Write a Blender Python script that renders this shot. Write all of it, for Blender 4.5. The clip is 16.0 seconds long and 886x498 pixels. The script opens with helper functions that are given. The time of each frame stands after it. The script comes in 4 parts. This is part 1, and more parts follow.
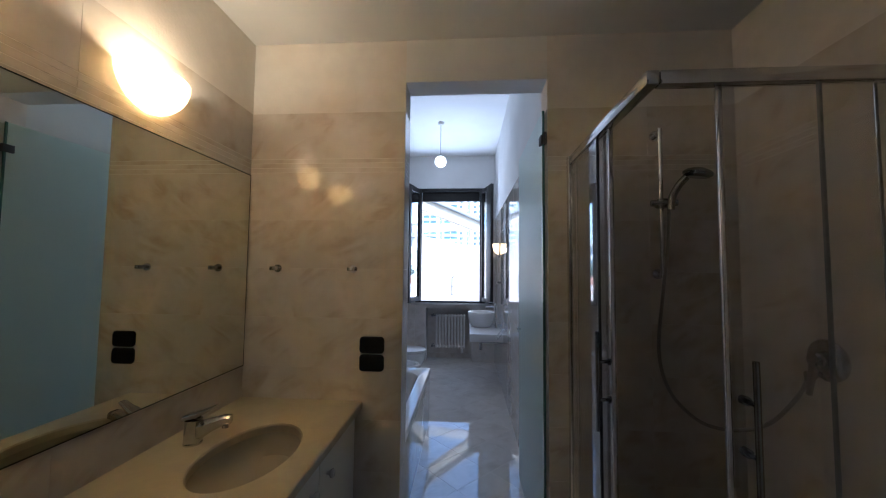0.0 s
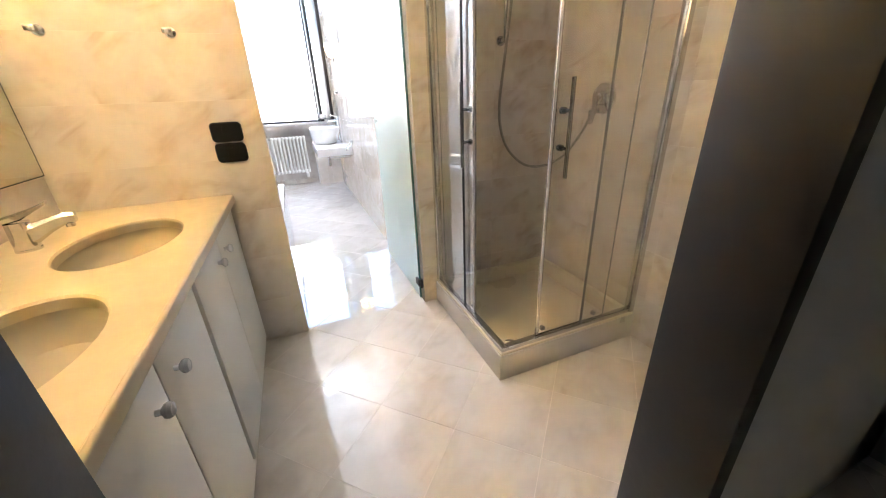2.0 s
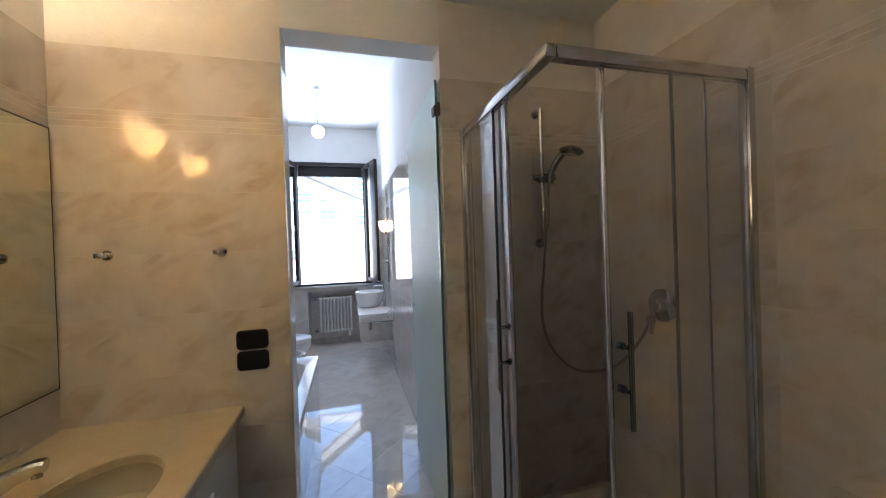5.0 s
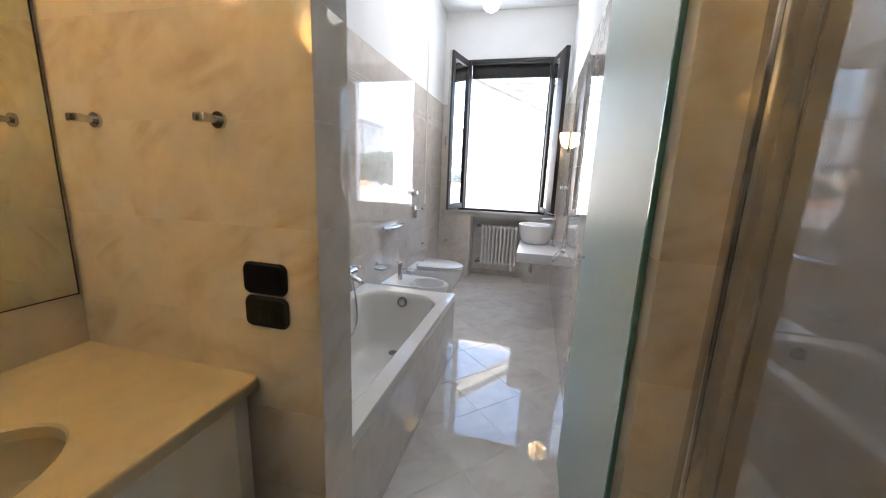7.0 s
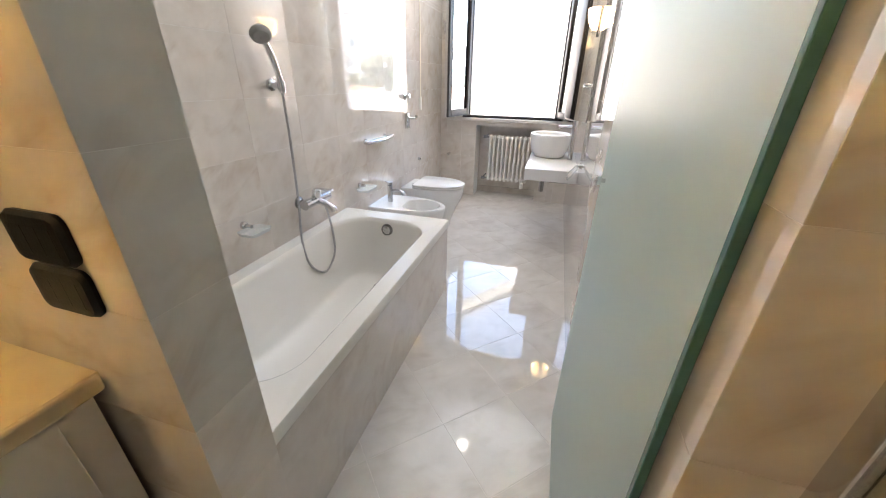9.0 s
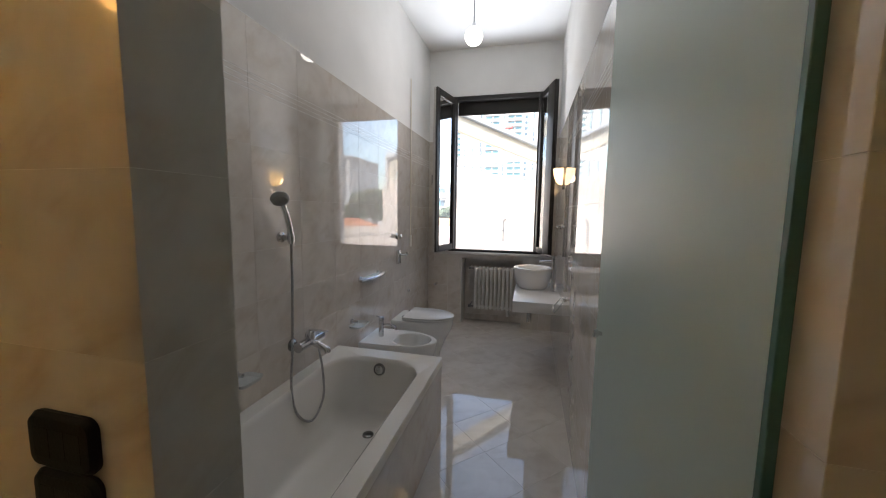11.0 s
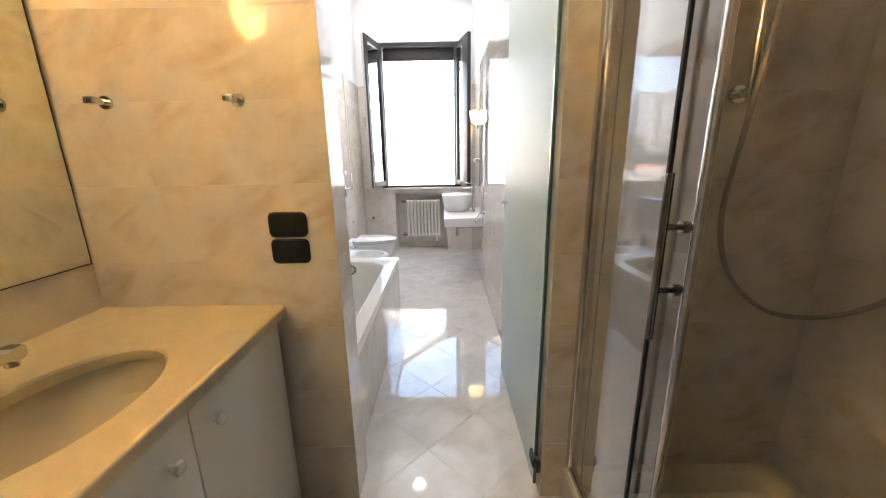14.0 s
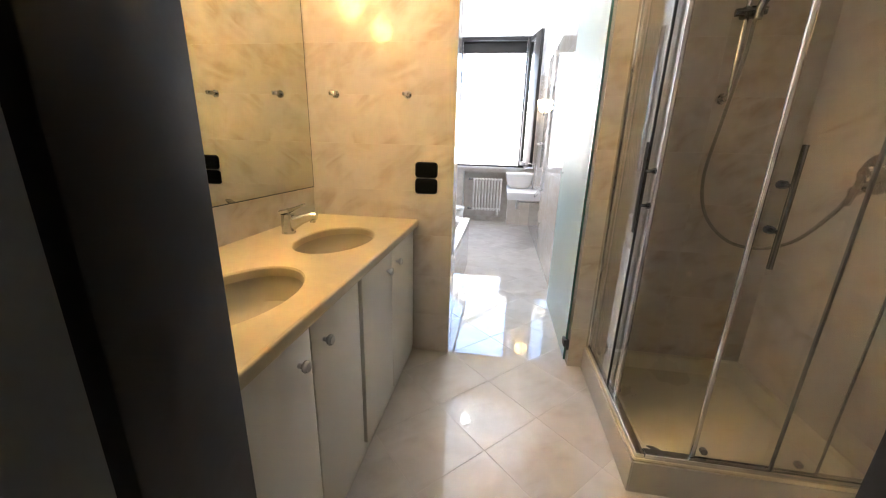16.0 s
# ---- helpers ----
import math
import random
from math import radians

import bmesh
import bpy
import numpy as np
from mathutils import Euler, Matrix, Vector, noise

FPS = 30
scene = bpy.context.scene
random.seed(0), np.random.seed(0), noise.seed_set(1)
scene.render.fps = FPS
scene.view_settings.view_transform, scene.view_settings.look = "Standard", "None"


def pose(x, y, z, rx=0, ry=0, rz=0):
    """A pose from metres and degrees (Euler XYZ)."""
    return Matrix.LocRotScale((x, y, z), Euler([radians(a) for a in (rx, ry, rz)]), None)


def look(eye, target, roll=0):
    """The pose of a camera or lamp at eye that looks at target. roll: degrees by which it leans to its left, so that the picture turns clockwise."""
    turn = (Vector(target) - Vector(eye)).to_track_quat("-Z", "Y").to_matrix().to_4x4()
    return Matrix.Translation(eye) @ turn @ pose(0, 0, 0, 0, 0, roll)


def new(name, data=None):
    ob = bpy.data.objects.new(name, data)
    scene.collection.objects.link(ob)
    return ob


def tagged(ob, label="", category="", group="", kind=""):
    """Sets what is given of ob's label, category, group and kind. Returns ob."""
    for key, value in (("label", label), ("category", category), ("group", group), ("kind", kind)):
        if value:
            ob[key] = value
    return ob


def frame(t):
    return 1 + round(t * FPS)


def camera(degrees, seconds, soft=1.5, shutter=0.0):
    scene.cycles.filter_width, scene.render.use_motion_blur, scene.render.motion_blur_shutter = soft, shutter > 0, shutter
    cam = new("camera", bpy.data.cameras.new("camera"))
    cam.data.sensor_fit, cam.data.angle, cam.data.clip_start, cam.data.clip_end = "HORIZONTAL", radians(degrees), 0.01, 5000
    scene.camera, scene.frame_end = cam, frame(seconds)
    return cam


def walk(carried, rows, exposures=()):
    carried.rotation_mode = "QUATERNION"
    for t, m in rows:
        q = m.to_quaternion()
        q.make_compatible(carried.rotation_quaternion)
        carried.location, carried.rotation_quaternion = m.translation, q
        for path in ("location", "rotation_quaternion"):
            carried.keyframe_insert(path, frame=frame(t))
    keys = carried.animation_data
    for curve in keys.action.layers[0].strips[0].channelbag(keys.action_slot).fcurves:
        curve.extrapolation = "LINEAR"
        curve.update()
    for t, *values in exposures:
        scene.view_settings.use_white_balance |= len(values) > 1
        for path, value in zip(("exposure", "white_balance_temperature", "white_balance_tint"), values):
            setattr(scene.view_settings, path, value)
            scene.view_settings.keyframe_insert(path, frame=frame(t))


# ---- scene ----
cam = camera(102.5, 16.0, soft=1.1)
PATH = [
    (0, (0.315, -1.733, 1.459), (0.177, 0.259, 1.571), 0.6),
    (0.5, (0.202, -1.736, 1.4), (0.321, 0.258, 1.294), -0.0),
    (1, (0.141, -1.791, 1.33), (0.353, 0.175, 1.027), 0.7),
    (1.5, (0.143, -1.875, 1.274), (0.51, 0.025, 0.768), -1.5),
    (2, (0.11, -1.851, 1.193), (0.781, -0.14, 0.404), -2.3),
    (2.5, (0.079, -1.79, 1.177), (0.953, -0.212, 0.312), -2.7),
    (3, (0.103, -1.753, 1.263), (1.121, -0.136, 0.672), -1.8),
    (5.5, (0.268, -1.54, 1.447), (0.629, 0.427, 1.449), 0.3),
    (6, (0.285, -1.215, 1.391), (0.545, 0.761, 1.224), 2.2),
    (6.5, (0.346, -0.977, 1.359), (0.42, 1.006, 1.104), 0.4),
    (7, (0.474, -0.707, 1.348), (-0.004, 1.193, 0.947), 2.3),
    (7.5, (0.5, -0.518, 1.326), (-0.101, 1.31, 0.78), 3.2),
    (8, (0.505, -0.366, 1.285), (-0.089, 1.329, 0.406), 2.4),
    (8.5, (0.535, -0.317, 1.282), (-0.01, 1.29, 0.224), 2.1),
    (9, (0.531, -0.285, 1.297), (0.021, 1.449, 0.441), 1.0),
    (9.5, (0.513, -0.3, 1.34), (0.014, 1.521, 0.68), -0.6),
    (10, (0.495, -0.306, 1.408), (-0.011, 1.579, 0.972), -0.2),
    (12.5, (0.42, -0.62, 1.408), (0.092, 1.348, 1.266), -0.5),
    (13, (0.396, -0.817, 1.352), (0.171, 1.144, 1.028), -2.1),
    (13.5, (0.355, -0.975, 1.299), (0.329, 0.959, 0.79), -1.6),
    (14, (0.346, -1.112, 1.273), (0.337, 0.829, 0.792), -1.0),
    (14.5, (0.293, -1.239, 1.272), (0.052, 0.705, 0.87), 0.0),
    (15, (0.225, -1.43, 1.267), (0.143, 0.521, 0.834), -0.2),
    (15.5, (0.191, -1.625, 1.235), (0.157, 0.303, 0.702), -0.2),
    (16, (0.24, -1.899, 1.208), (-0.047, 0.001, 0.654), 1.6),
]
# seconds, stops, kelvin, tint
LIGHT = [(0.0, 2.19, 5000, 10), (0.5, 2.78, 4800, 10), (1.0, 3.7, 5200, 10), (1.5, 4.35, 5450, 10), (2.0, 5.15, 5900, 10), (2.5, 5.42, 5850, 10), (3.0, 5.72, 5700, 10),
         (5.5, 2.84, 5200, 10), (6.0, 2.95, 5000, 10), (6.5, 3.17, 5350, 10), (7.0, 3.44, 6200, 10), (8.0, 4.1, 6650, 10), (9.5, 3.99, 6650, 10), (10.0, 3.44, 6800, 10),
         (12.5, 1.66, 6600, 10), (13.0, 2.89, 6700, 10), (13.5, 3.99, 6600, 10), (14.0, 4.19, 6550, 10), (14.5, 4.04, 6600, 10), (16.0, 4.52, 6150, 10)]
walk(cam, [(t, look(eye, target, roll)) for t, eye, target, roll in PATH], LIGHT)

# ---------------------------------------------------------------- world, sun, lamps
world = bpy.data.worlds.new("World")
scene.world = world
world.use_nodes = True
wn = world.node_tree.nodes
sky = wn.new("ShaderNodeTexSky")
sky.sky_type = "NISHITA"
sky.sun_disc = False
sky.sun_elevation, sky.sun_rotation = radians(48), radians(200)
sky.air_density, sky.dust_density = 1.0, 3.0
wn["Background"].inputs[1].default_value = 0.15
world.node_tree.links.new(sky.outputs[0], wn["Background"].inputs[0])


def lamp(name, kind, place, energy, color, **more):
    data = bpy.data.lights.new(name, kind)
    data.energy, data.color = energy, color
    for key, value in more.items():
        if key == "size":
            data.shape, data.size, data.size_y = "RECTANGLE", value[0], value[1]
        elif key == "radius":
            data.shadow_soft_size = value
        elif key == "angle":
            data.angle = value
        elif key == "spread":
            data.spread = value
    ob = new(name, data)
    ob.matrix_world = place
    return ob


SUN = Vector((0.25, -0.62, 0.85))
lamp("sun", "SUN", look(SUN * 10, (0, 0, 0)), 1.7, (1.0, 0.98, 0.95), angle=radians(30))
# the sky's light through the window opening
lamp("window_light", "AREA", look((0.037, 4.34, 1.77), (0.037, 0.0, 1.6)), 0.27, (0.82, 0.89, 1.0), size=(0.92, 1.60))
# added fill lamp in the window opening, aimed up to brighten ceiling and room
lamp("window_up_fill", "AREA", look((0.037, 4.33, 1.45), (0.037, 0.0, 6.2)), 3.7, (0.80, 0.87, 1.0), size=(0.92, 0.9), spread=radians(84))
lamp("globe_light", "POINT", pose(-0.03, 2.64, 2.80), 0.14, (1.0, 0.95, 0.86), radius=0.06)
lamp("sconce_light", "POINT", pose(0.685, 3.10, 1.72), 0.16, (1.0, 0.76, 0.45), radius=0.035)
for sy in (-0.6, -1.2):
    lamp("vanity_light", "POINT", pose(-0.745, sy, 2.075), 1.45, (1.0, 0.76, 0.45), radius=0.03)

# ---------------------------------------------------------------- materials


def material(name, color, rough=0.5, metal=0.0, coat=0.0, ior=1.5, transmission=0.0, emit=0.0):
    m = bpy.data.materials.new(name)
    m.use_nodes = True
    b = m.node_tree.nodes["Principled BSDF"]
    b.inputs["Base Color"].default_value = (*color, 1)
    b.inputs["Roughness"].default_value = rough
    b.inputs["Metallic"].default_value = metal
    b.inputs["IOR"].default_value = ior
    b.inputs["Coat Weight"].default_value = coat
    b.inputs["Coat Roughness"].default_value, b.inputs["Coat IOR"].default_value = 0.015, 1.6
    b.inputs["Transmission Weight"].default_value = transmission
    if emit:
        b.inputs["Emission Color"].default_value = (*color, 1)
        b.inputs["Emission Strength"].default_value = emit
    return m


def nodes_of(m):
    t = m.node_tree
    return t.nodes, t.links, t.nodes["Principled BSDF"]


def ramp_node(n, stops):
    r = n.new("ShaderNodeValToRGB")
    e = r.color_ramp.elements
    e[0].position, e[0].color = stops[0][0], (*stops[0][1], 1)
    e[1].position, e[1].color = stops[-1][0], (*stops[-1][1], 1)
    for p, c in stops[1:-1]:
        x = e.new(p)
        x.color = (*c, 1)
    return r


def varied(name, dark, light, scale, rough=0.5, bump=0.0, bump_scale=80.0, metal=0.0, rough_var=0.08, coat=0.0):
    """A plain surface with mottling at two scales, uneven gloss and fine relief."""
    m = material(name, light, rough, metal, coat)
    n, l, b = nodes_of(m)
    co = n.new("ShaderNodeTexCoord")
    big = n.new("ShaderNodeTexNoise")
    big.inputs["Scale"].default_value, big.inputs["Detail"].default_value = scale, 6
    l.new(co.outputs["Object"], big.inputs["Vector"])
    r = ramp_node(n, [(0.3, dark), (0.7, light)])
    l.new(big.outputs[0], r.inputs[0])
    l.new(r.outputs[0], b.inputs["Base Color"])
    mr = n.new("ShaderNodeMapRange")
    mr.inputs["To Min"].default_value, mr.inputs["To Max"].default_value = max(rough - rough_var, 0.01), rough + rough_var
    l.new(big.outputs[0], mr.inputs["Value"])
    l.new(mr.outputs[0], b.inputs["Roughness"])
    if bump:
        fine = n.new("ShaderNodeTexNoise")
        fine.inputs["Scale"].default_value, fine.inputs["Detail"].default_value = bump_scale, 4
        l.new(co.outputs["Object"], fine.inputs["Vector"])
        bp = n.new("ShaderNodeBump")
        bp.inputs["Strength"].default_value, bp.inputs["Distance"].default_value = bump, 0.004
        l.new(fine.outputs[0], bp.inputs["Height"])
        l.new(bp.outputs[0], b.inputs["Normal"])
    return m


def marble(name, base, cloud, vein, scale=3.0, rough=0.05, vein_amount=0.6, ior=1.5, coat=0.0):
    """Polished marble: soft clouds, thin broken veins and a faint waviness; each piece is cut from another spot."""
    m = material(name, base, rough, 0, coat, ior)
    n, l, b = nodes_of(m)
    co, info = n.new("ShaderNodeTexCoord"), n.new("ShaderNodeObjectInfo")
    sc = n.new("ShaderNodeVectorMath")
    sc.operation = "SCALE"
    sc.inputs[0].default_value = (17.0, 31.0, 23.0)
    l.new(info.outputs["Random"], sc.inputs["Scale"])
    add = n.new("ShaderNodeVectorMath")
    add.operation = "ADD"
    l.new(co.outputs["Object"], add.inputs[0])
    l.new(sc.outputs[0], add.inputs[1])
    n1 = n.new("ShaderNodeTexNoise")
    n1.inputs["Scale"].default_value, n1.inputs["Detail"].default_value = scale, 7
    n1.inputs["Roughness"].default_value, n1.inputs["Distortion"].default_value = 0.6, 0.8
    l.new(add.outputs[0], n1.inputs["Vector"])
    r1 = ramp_node(n, [(0.25, cloud), (0.66, base)])
    l.new(n1.outputs[0], r1.inputs[0])
    n2 = n.new("ShaderNodeTexNoise")
    n2.inputs["Scale"].default_value, n2.inputs["Detail"].default_value = scale * 0.9, 5
    n2.inputs["Distortion"].default_value = 0.7
    run = n.new("ShaderNodeMapping")
    run.vector_type = "TEXTURE"
    run.inputs["Rotation"].default_value, run.inputs["Scale"].default_value = (0, 0, radians(34)), (1.25, 0.5, 0.8)
    l.new(add.outputs[0], run.inputs["Vector"])
    l.new(run.outputs[0], n2.inputs["Vector"])
    r2 = ramp_node(n, [(0.36, (0, 0, 0)), (0.475, (1, 1, 1)), (0.51, (0.75, 0.75, 0.75)), (0.64, (0, 0, 0))])
    l.new(n2.outputs[0], r2.inputs[0])
    n3 = n.new("ShaderNodeTexNoise")
    n3.inputs["Scale"].default_value = scale * 1.7
    l.new(add.outputs[0], n3.inputs["Vector"])
    r3 = ramp_node(n, [(0.45, (0, 0, 0)), (0.7, (1, 1, 1))])
    l.new(n3.outputs[0], r3.inputs[0])
    mul = n.new("ShaderNodeMath")
    mul.operation = "MULTIPLY"
    l.new(r2.outputs[0], mul.inputs[0])
    l.new(r3.outputs[0], mul.inputs[1])
    mul2 = n.new("ShaderNodeMath")
    mul2.operation = "MULTIPLY"
    mul2.inputs[1].default_value = vein_amount
    l.new(mul.outputs[0], mul2.inputs[0])
    mix = n.new("ShaderNodeMix")
    mix.data_type = "RGBA"
    mix.inputs[7].default_value = (*vein, 1)
    l.new(mul2.outputs[0], mix.inputs[0])
    l.new(r1.outputs[0], mix.inputs[6])
    # a slight tone difference from piece to piece
    hsv = n.new("ShaderNodeHueSaturation")
    mv = n.new("ShaderNodeMapRange")
    mv.inputs["To Min"].default_value, mv.inputs["To Max"].default_value = 0.983, 1.017
    l.new(info.outputs["Random"], mv.inputs["Value"])
    l.new(mv.outputs[0], hsv.inputs["Value"])
    l.new(mix.outputs[2], hsv.inputs["Color"])
    l.new(hsv.outputs[0], b.inputs["Base Color"])
    n4 = n.new("ShaderNodeTexNoise")
    n4.inputs["Scale"].default_value, n4.inputs["Detail"].default_value = 6.0, 2
    l.new(add.outputs[0], n4.inputs["Vector"])
    mr = n.new("ShaderNodeMapRange")
    mr.inputs["To Min"].default_value, mr.inputs["To Max"].default_value = max(rough - 0.012, 0.002), rough + 0.012
    l.new(n4.outputs[0], mr.inputs["Value"])
    l.new(mr.outputs[0], b.inputs["Roughness"])
    bp = n.new("ShaderNodeBump")
    bp.inputs["Strength"].default_value, bp.inputs["Distance"].default_value = 0.004, 0.01
    l.new(n4.outputs[0], bp.inputs["Height"])
    l.new(bp.outputs[0], b.inputs["Normal"])
    return m


M_TILE = marble("wall marble", (0.71, 0.65, 0.585), (0.60, 0.545, 0.485), (0.50, 0.405, 0.315), 4.6, 0.012, 0.55, 1.9, 0.3)
M_WARM = marble("warm veined marble", (0.71, 0.65, 0.585), (0.62, 0.56, 0.49), (0.46, 0.35, 0.25), 4.4, 0.018, 0.66, 1.5, 0.12)
M_FLOOR = marble("floor marble", (0.72, 0.675, 0.62), (0.61, 0.565, 0.51), (0.47, 0.405, 0.335), 4.0, 0.022, 0.42, 1.56, 0.12)
M_TRAVERT = marble("worktop stone", (0.62, 0.53, 0.36), (0.56, 0.47, 0.31), (0.50, 0.41, 0.26), 9.0, 0.32, 0.25)
M_SILL = marble("sill marble", (0.72, 0.69, 0.65), (0.63, 0.60, 0.56), (0.5, 0.47, 0.44), 5.0, 0.12, 0.4)
M_GROUT = varied("tile grout", (0.72, 0.67, 0.61), (0.78, 0.73, 0.67), 12, 0.85, 0.3)
M_PLASTER = varied("white wall paint", (0.74, 0.73, 0.71), (0.80, 0.79, 0.77), 2.5, 0.85, 0.25, 60)
M_CERAMIC = varied("white ceramic", (0.80, 0.79, 0.77), (0.84, 0.83, 0.81), 3, 0.07, 0, rough_var=0.03)
M_ENAMEL = varied("white bath enamel", (0.80, 0.77, 0.72), (0.83, 0.80, 0.75), 2, 0.13, 0, rough_var=0.05)
M_TRAY = varied("cream shower acrylic", (0.68, 0.61, 0.47), (0.69, 0.62, 0.48), 2, 0.28, 0, rough_var=0.06)
M_TRAYF = varied("grey tray skirt", (0.52, 0.48, 0.43), (0.59, 0.55, 0.50), 5, 0.3)
M_CHROME = varied("chrome", (0.58, 0.58, 0.59), (0.68, 0.68, 0.69), 20, 0.07, 0, metal=1.0, rough_var=0.04)
M_ALU = varied("polished aluminium", (0.58, 0.57, 0.56), (0.70, 0.69, 0.68), 12, 0.14, 0, metal=1.0)
M_BLACK = varied("black switch plastic", (0.003, 0.003, 0.003), (0.005, 0.005, 0.005), 14, 0.5, 0.1, 200)
M_BLACK.node_tree.nodes["Principled BSDF"].inputs["IOR"].default_value = 1.33
M_RUBBER = varied("dark rubber seal", (0.02, 0.02, 0.02), (0.035, 0.035, 0.035), 10, 0.6)
M_DARKWOOD = varied("dark brown painted wood", (0.009, 0.007, 0.006), (0.018, 0.014, 0.012), 6, 0.5, 0.15, 30)
M_SASH = varied("pale sash paint", (0.50, 0.47, 0.43), (0.58, 0.55, 0.51), 6, 0.4, 0.1, 40)
M_CAB = varied("white cabinet lacquer", (0.80, 0.77, 0.70), (0.84, 0.81, 0.74), 3, 0.35, 0.05, 50)
M_RAD = varied("white radiator enamel", (0.74, 0.72, 0.68), (0.80, 0.78, 0.74), 8, 0.3, 0.08, 90)
M_COUNTER = varied("white washstand lacquer", (0.80, 0.79, 0.78), (0.84, 0.83, 0.82), 3, 0.15)
M_MIRROR = material("mirror silver", (0.72, 0.73, 0.63), 0.01, 1.0)
M_GLASS = material("clear glass", (0.93, 0.97, 0.95), 0.0, 0, 0, 1.55, 1.0)
M_SHGLASS = material("shower glass", (0.95, 0.95, 0.94), 0.0, 0, 0, 1.6, 0.965)
M_EDGE = material("green glass edge", (0.10, 0.24, 0.20), 0.15, 0, 0, 1.5, 0.3)
M_FROST = material("frosted glass", (0.76, 0.90, 0.87), 0.45, 0, 0, 1.5, 0.6)
M_MILK = material("milky glass", (0.82, 0.84, 0.83), 0.25, 0, 0, 1.45, 0.35)
M_GLOBE = material("lit opal glass", (1.0, 0.97, 0.90), 0.3, 0, 0, 1.45, 0, 1.1)
M_SCONCE = material("lit amber glass", (1.0, 0.80, 0.50), 0.3, 0, 0, 1.45, 0, 0.25)
M_VSHADE = material("lit cream glass", (1.0, 0.80, 0.48), 0.3, 0, 0, 1.45, 0, 0.22)
M_HOSE = varied("metal shower hose", (0.34, 0.34, 0.34), (0.54, 0.54, 0.54), 300, 0.28, 0.3, 400, metal=1.0)
# the same ribbed metal in a darker, browner tone
M_DHOSE = varied("dark brownish shower hose", (0.26, 0.24, 0.21), (0.40, 0.37, 0.33), 300, 0.3, 0.3, 400, metal=1.0)
M_GREYP = varied("grey plastic", (0.16, 0.16, 0.16), (0.22, 0.22, 0.22), 15, 0.45)
M_HEAD = varied("grey shower plastic", (0.26, 0.26, 0.25), (0.36, 0.36, 0.35), 15, 0.3)
M_CORR = varied("corridor wall paint", (0.42, 0.39, 0.35), (0.48, 0.45, 0.41), 3, 0.8, 0.2, 60)
M_STUCCO = varied("cream terrace render", (0.55, 0.495, 0.45), (0.62, 0.565, 0.52), 1.2, 0.9, 0.5, 40)
M_AWNING = varied("cream awning metal", (0.66, 0.60, 0.48), (0.74, 0.68, 0.56), 3, 0.5)
M_ROOFT = varied("orange roof tile", (0.42, 0.16, 0.08), (0.56, 0.25, 0.13), 6, 0.8, 0.5, 30)
M_FACADE = varied("pale apartment render", (0.40, 0.41, 0.43), (0.50, 0.50, 0.51), 0.6, 0.85, 0.3, 10)
M_FACADE2 = varied("grey apartment render", (0.32, 0.34, 0.36), (0.42, 0.44, 0.46), 0.6, 0.85, 0.3, 10)
M_BLUE = varied("blue shutter paint", (0.10, 0.30, 0.40), (0.16, 0.40, 0.50), 2, 0.5)
M_PANE = varied("window pane", (0.05, 0.08, 0.11), (0.11, 0.15, 0.19), 0.5, 0.1)
M_TEAL = varied("blue green glazing", (0.08, 0.19, 0.24), (0.16, 0.30, 0.35), 0.4, 0.15)
M_TERRACE = varied("terrace paving", (0.46, 0.44, 0.41), (0.56, 0.54, 0.50), 2, 0.8, 0.4, 30)
M_LEAF = varied("far foliage", (0.03, 0.05, 0.03), (0.07, 0.10, 0.06), 8, 0.7)
M_RED = varied("red awning cloth", (0.50, 0.14, 0.14), (0.58, 0.20, 0.19), 5, 0.8)

# ---------------------------------------------------------------- mesh helpers


def mesh_of(bm, name, mat, smooth=True, angle=35):
    bmesh.ops.recalc_face_normals(bm, faces=bm.faces)
    me = bpy.data.meshes.new(name)
    if smooth:
        lim = radians(angle)
        for f in bm.faces:
            f.smooth = True
        for e in bm.edges:
            if len(e.link_faces) != 2 or e.calc_face_angle(0) > lim:
                e.smooth = False
    bm.to_mesh(me)
    bm.free()
    me.materials.append(mat)
    return me


def part(name, bm, mat, parent=None, label="", smooth=True, angle=35):
    ob = new(name, mesh_of(bm, name, mat, smooth, angle))
    if parent is not None:
        ob.parent = parent
    if label:
        ob["label"] = label
    return ob


def thing(name, label, category, group="", kind="", at=(0, 0, 0)):
    ob = new(name)
    ob.empty_display_size = 0.05
    ob.location = at
    return tagged(ob, label, category, group, kind)


def solid(name, bm, mat, label, category, group="", kind="", smooth=True, angle=35):
    return tagged(part(name, bm, mat, None, "", smooth, angle), label, category, group, kind)


def box(bm, x0, x1, y0, y1, z0, z1, bevel=0.0, segs=2, m=None):
    r = bmesh.ops.create_cube(bm, size=1.0)
    vs = r["verts"]
    for v in vs:
        v.co = Vector(((x0 + x1) / 2 + v.co.x * (x1 - x0), (y0 + y1) / 2 + v.co.y * (y1 - y0), (z0 + z1) / 2 + v.co.z * (z1 - z0)))
        if m is not None:
            v.co = m @ v.co
    if bevel:
        es = list({e for v in vs for e in v.link_edges})
        bmesh.ops.bevel(bm, geom=es, offset=bevel, segments=segs, affect="EDGES", profile=0.5)
    return bm


def bx(*a, bevel=0.0, segs=2, m=None):
    return box(bmesh.new(), *a, bevel=bevel, segs=segs, m=m)


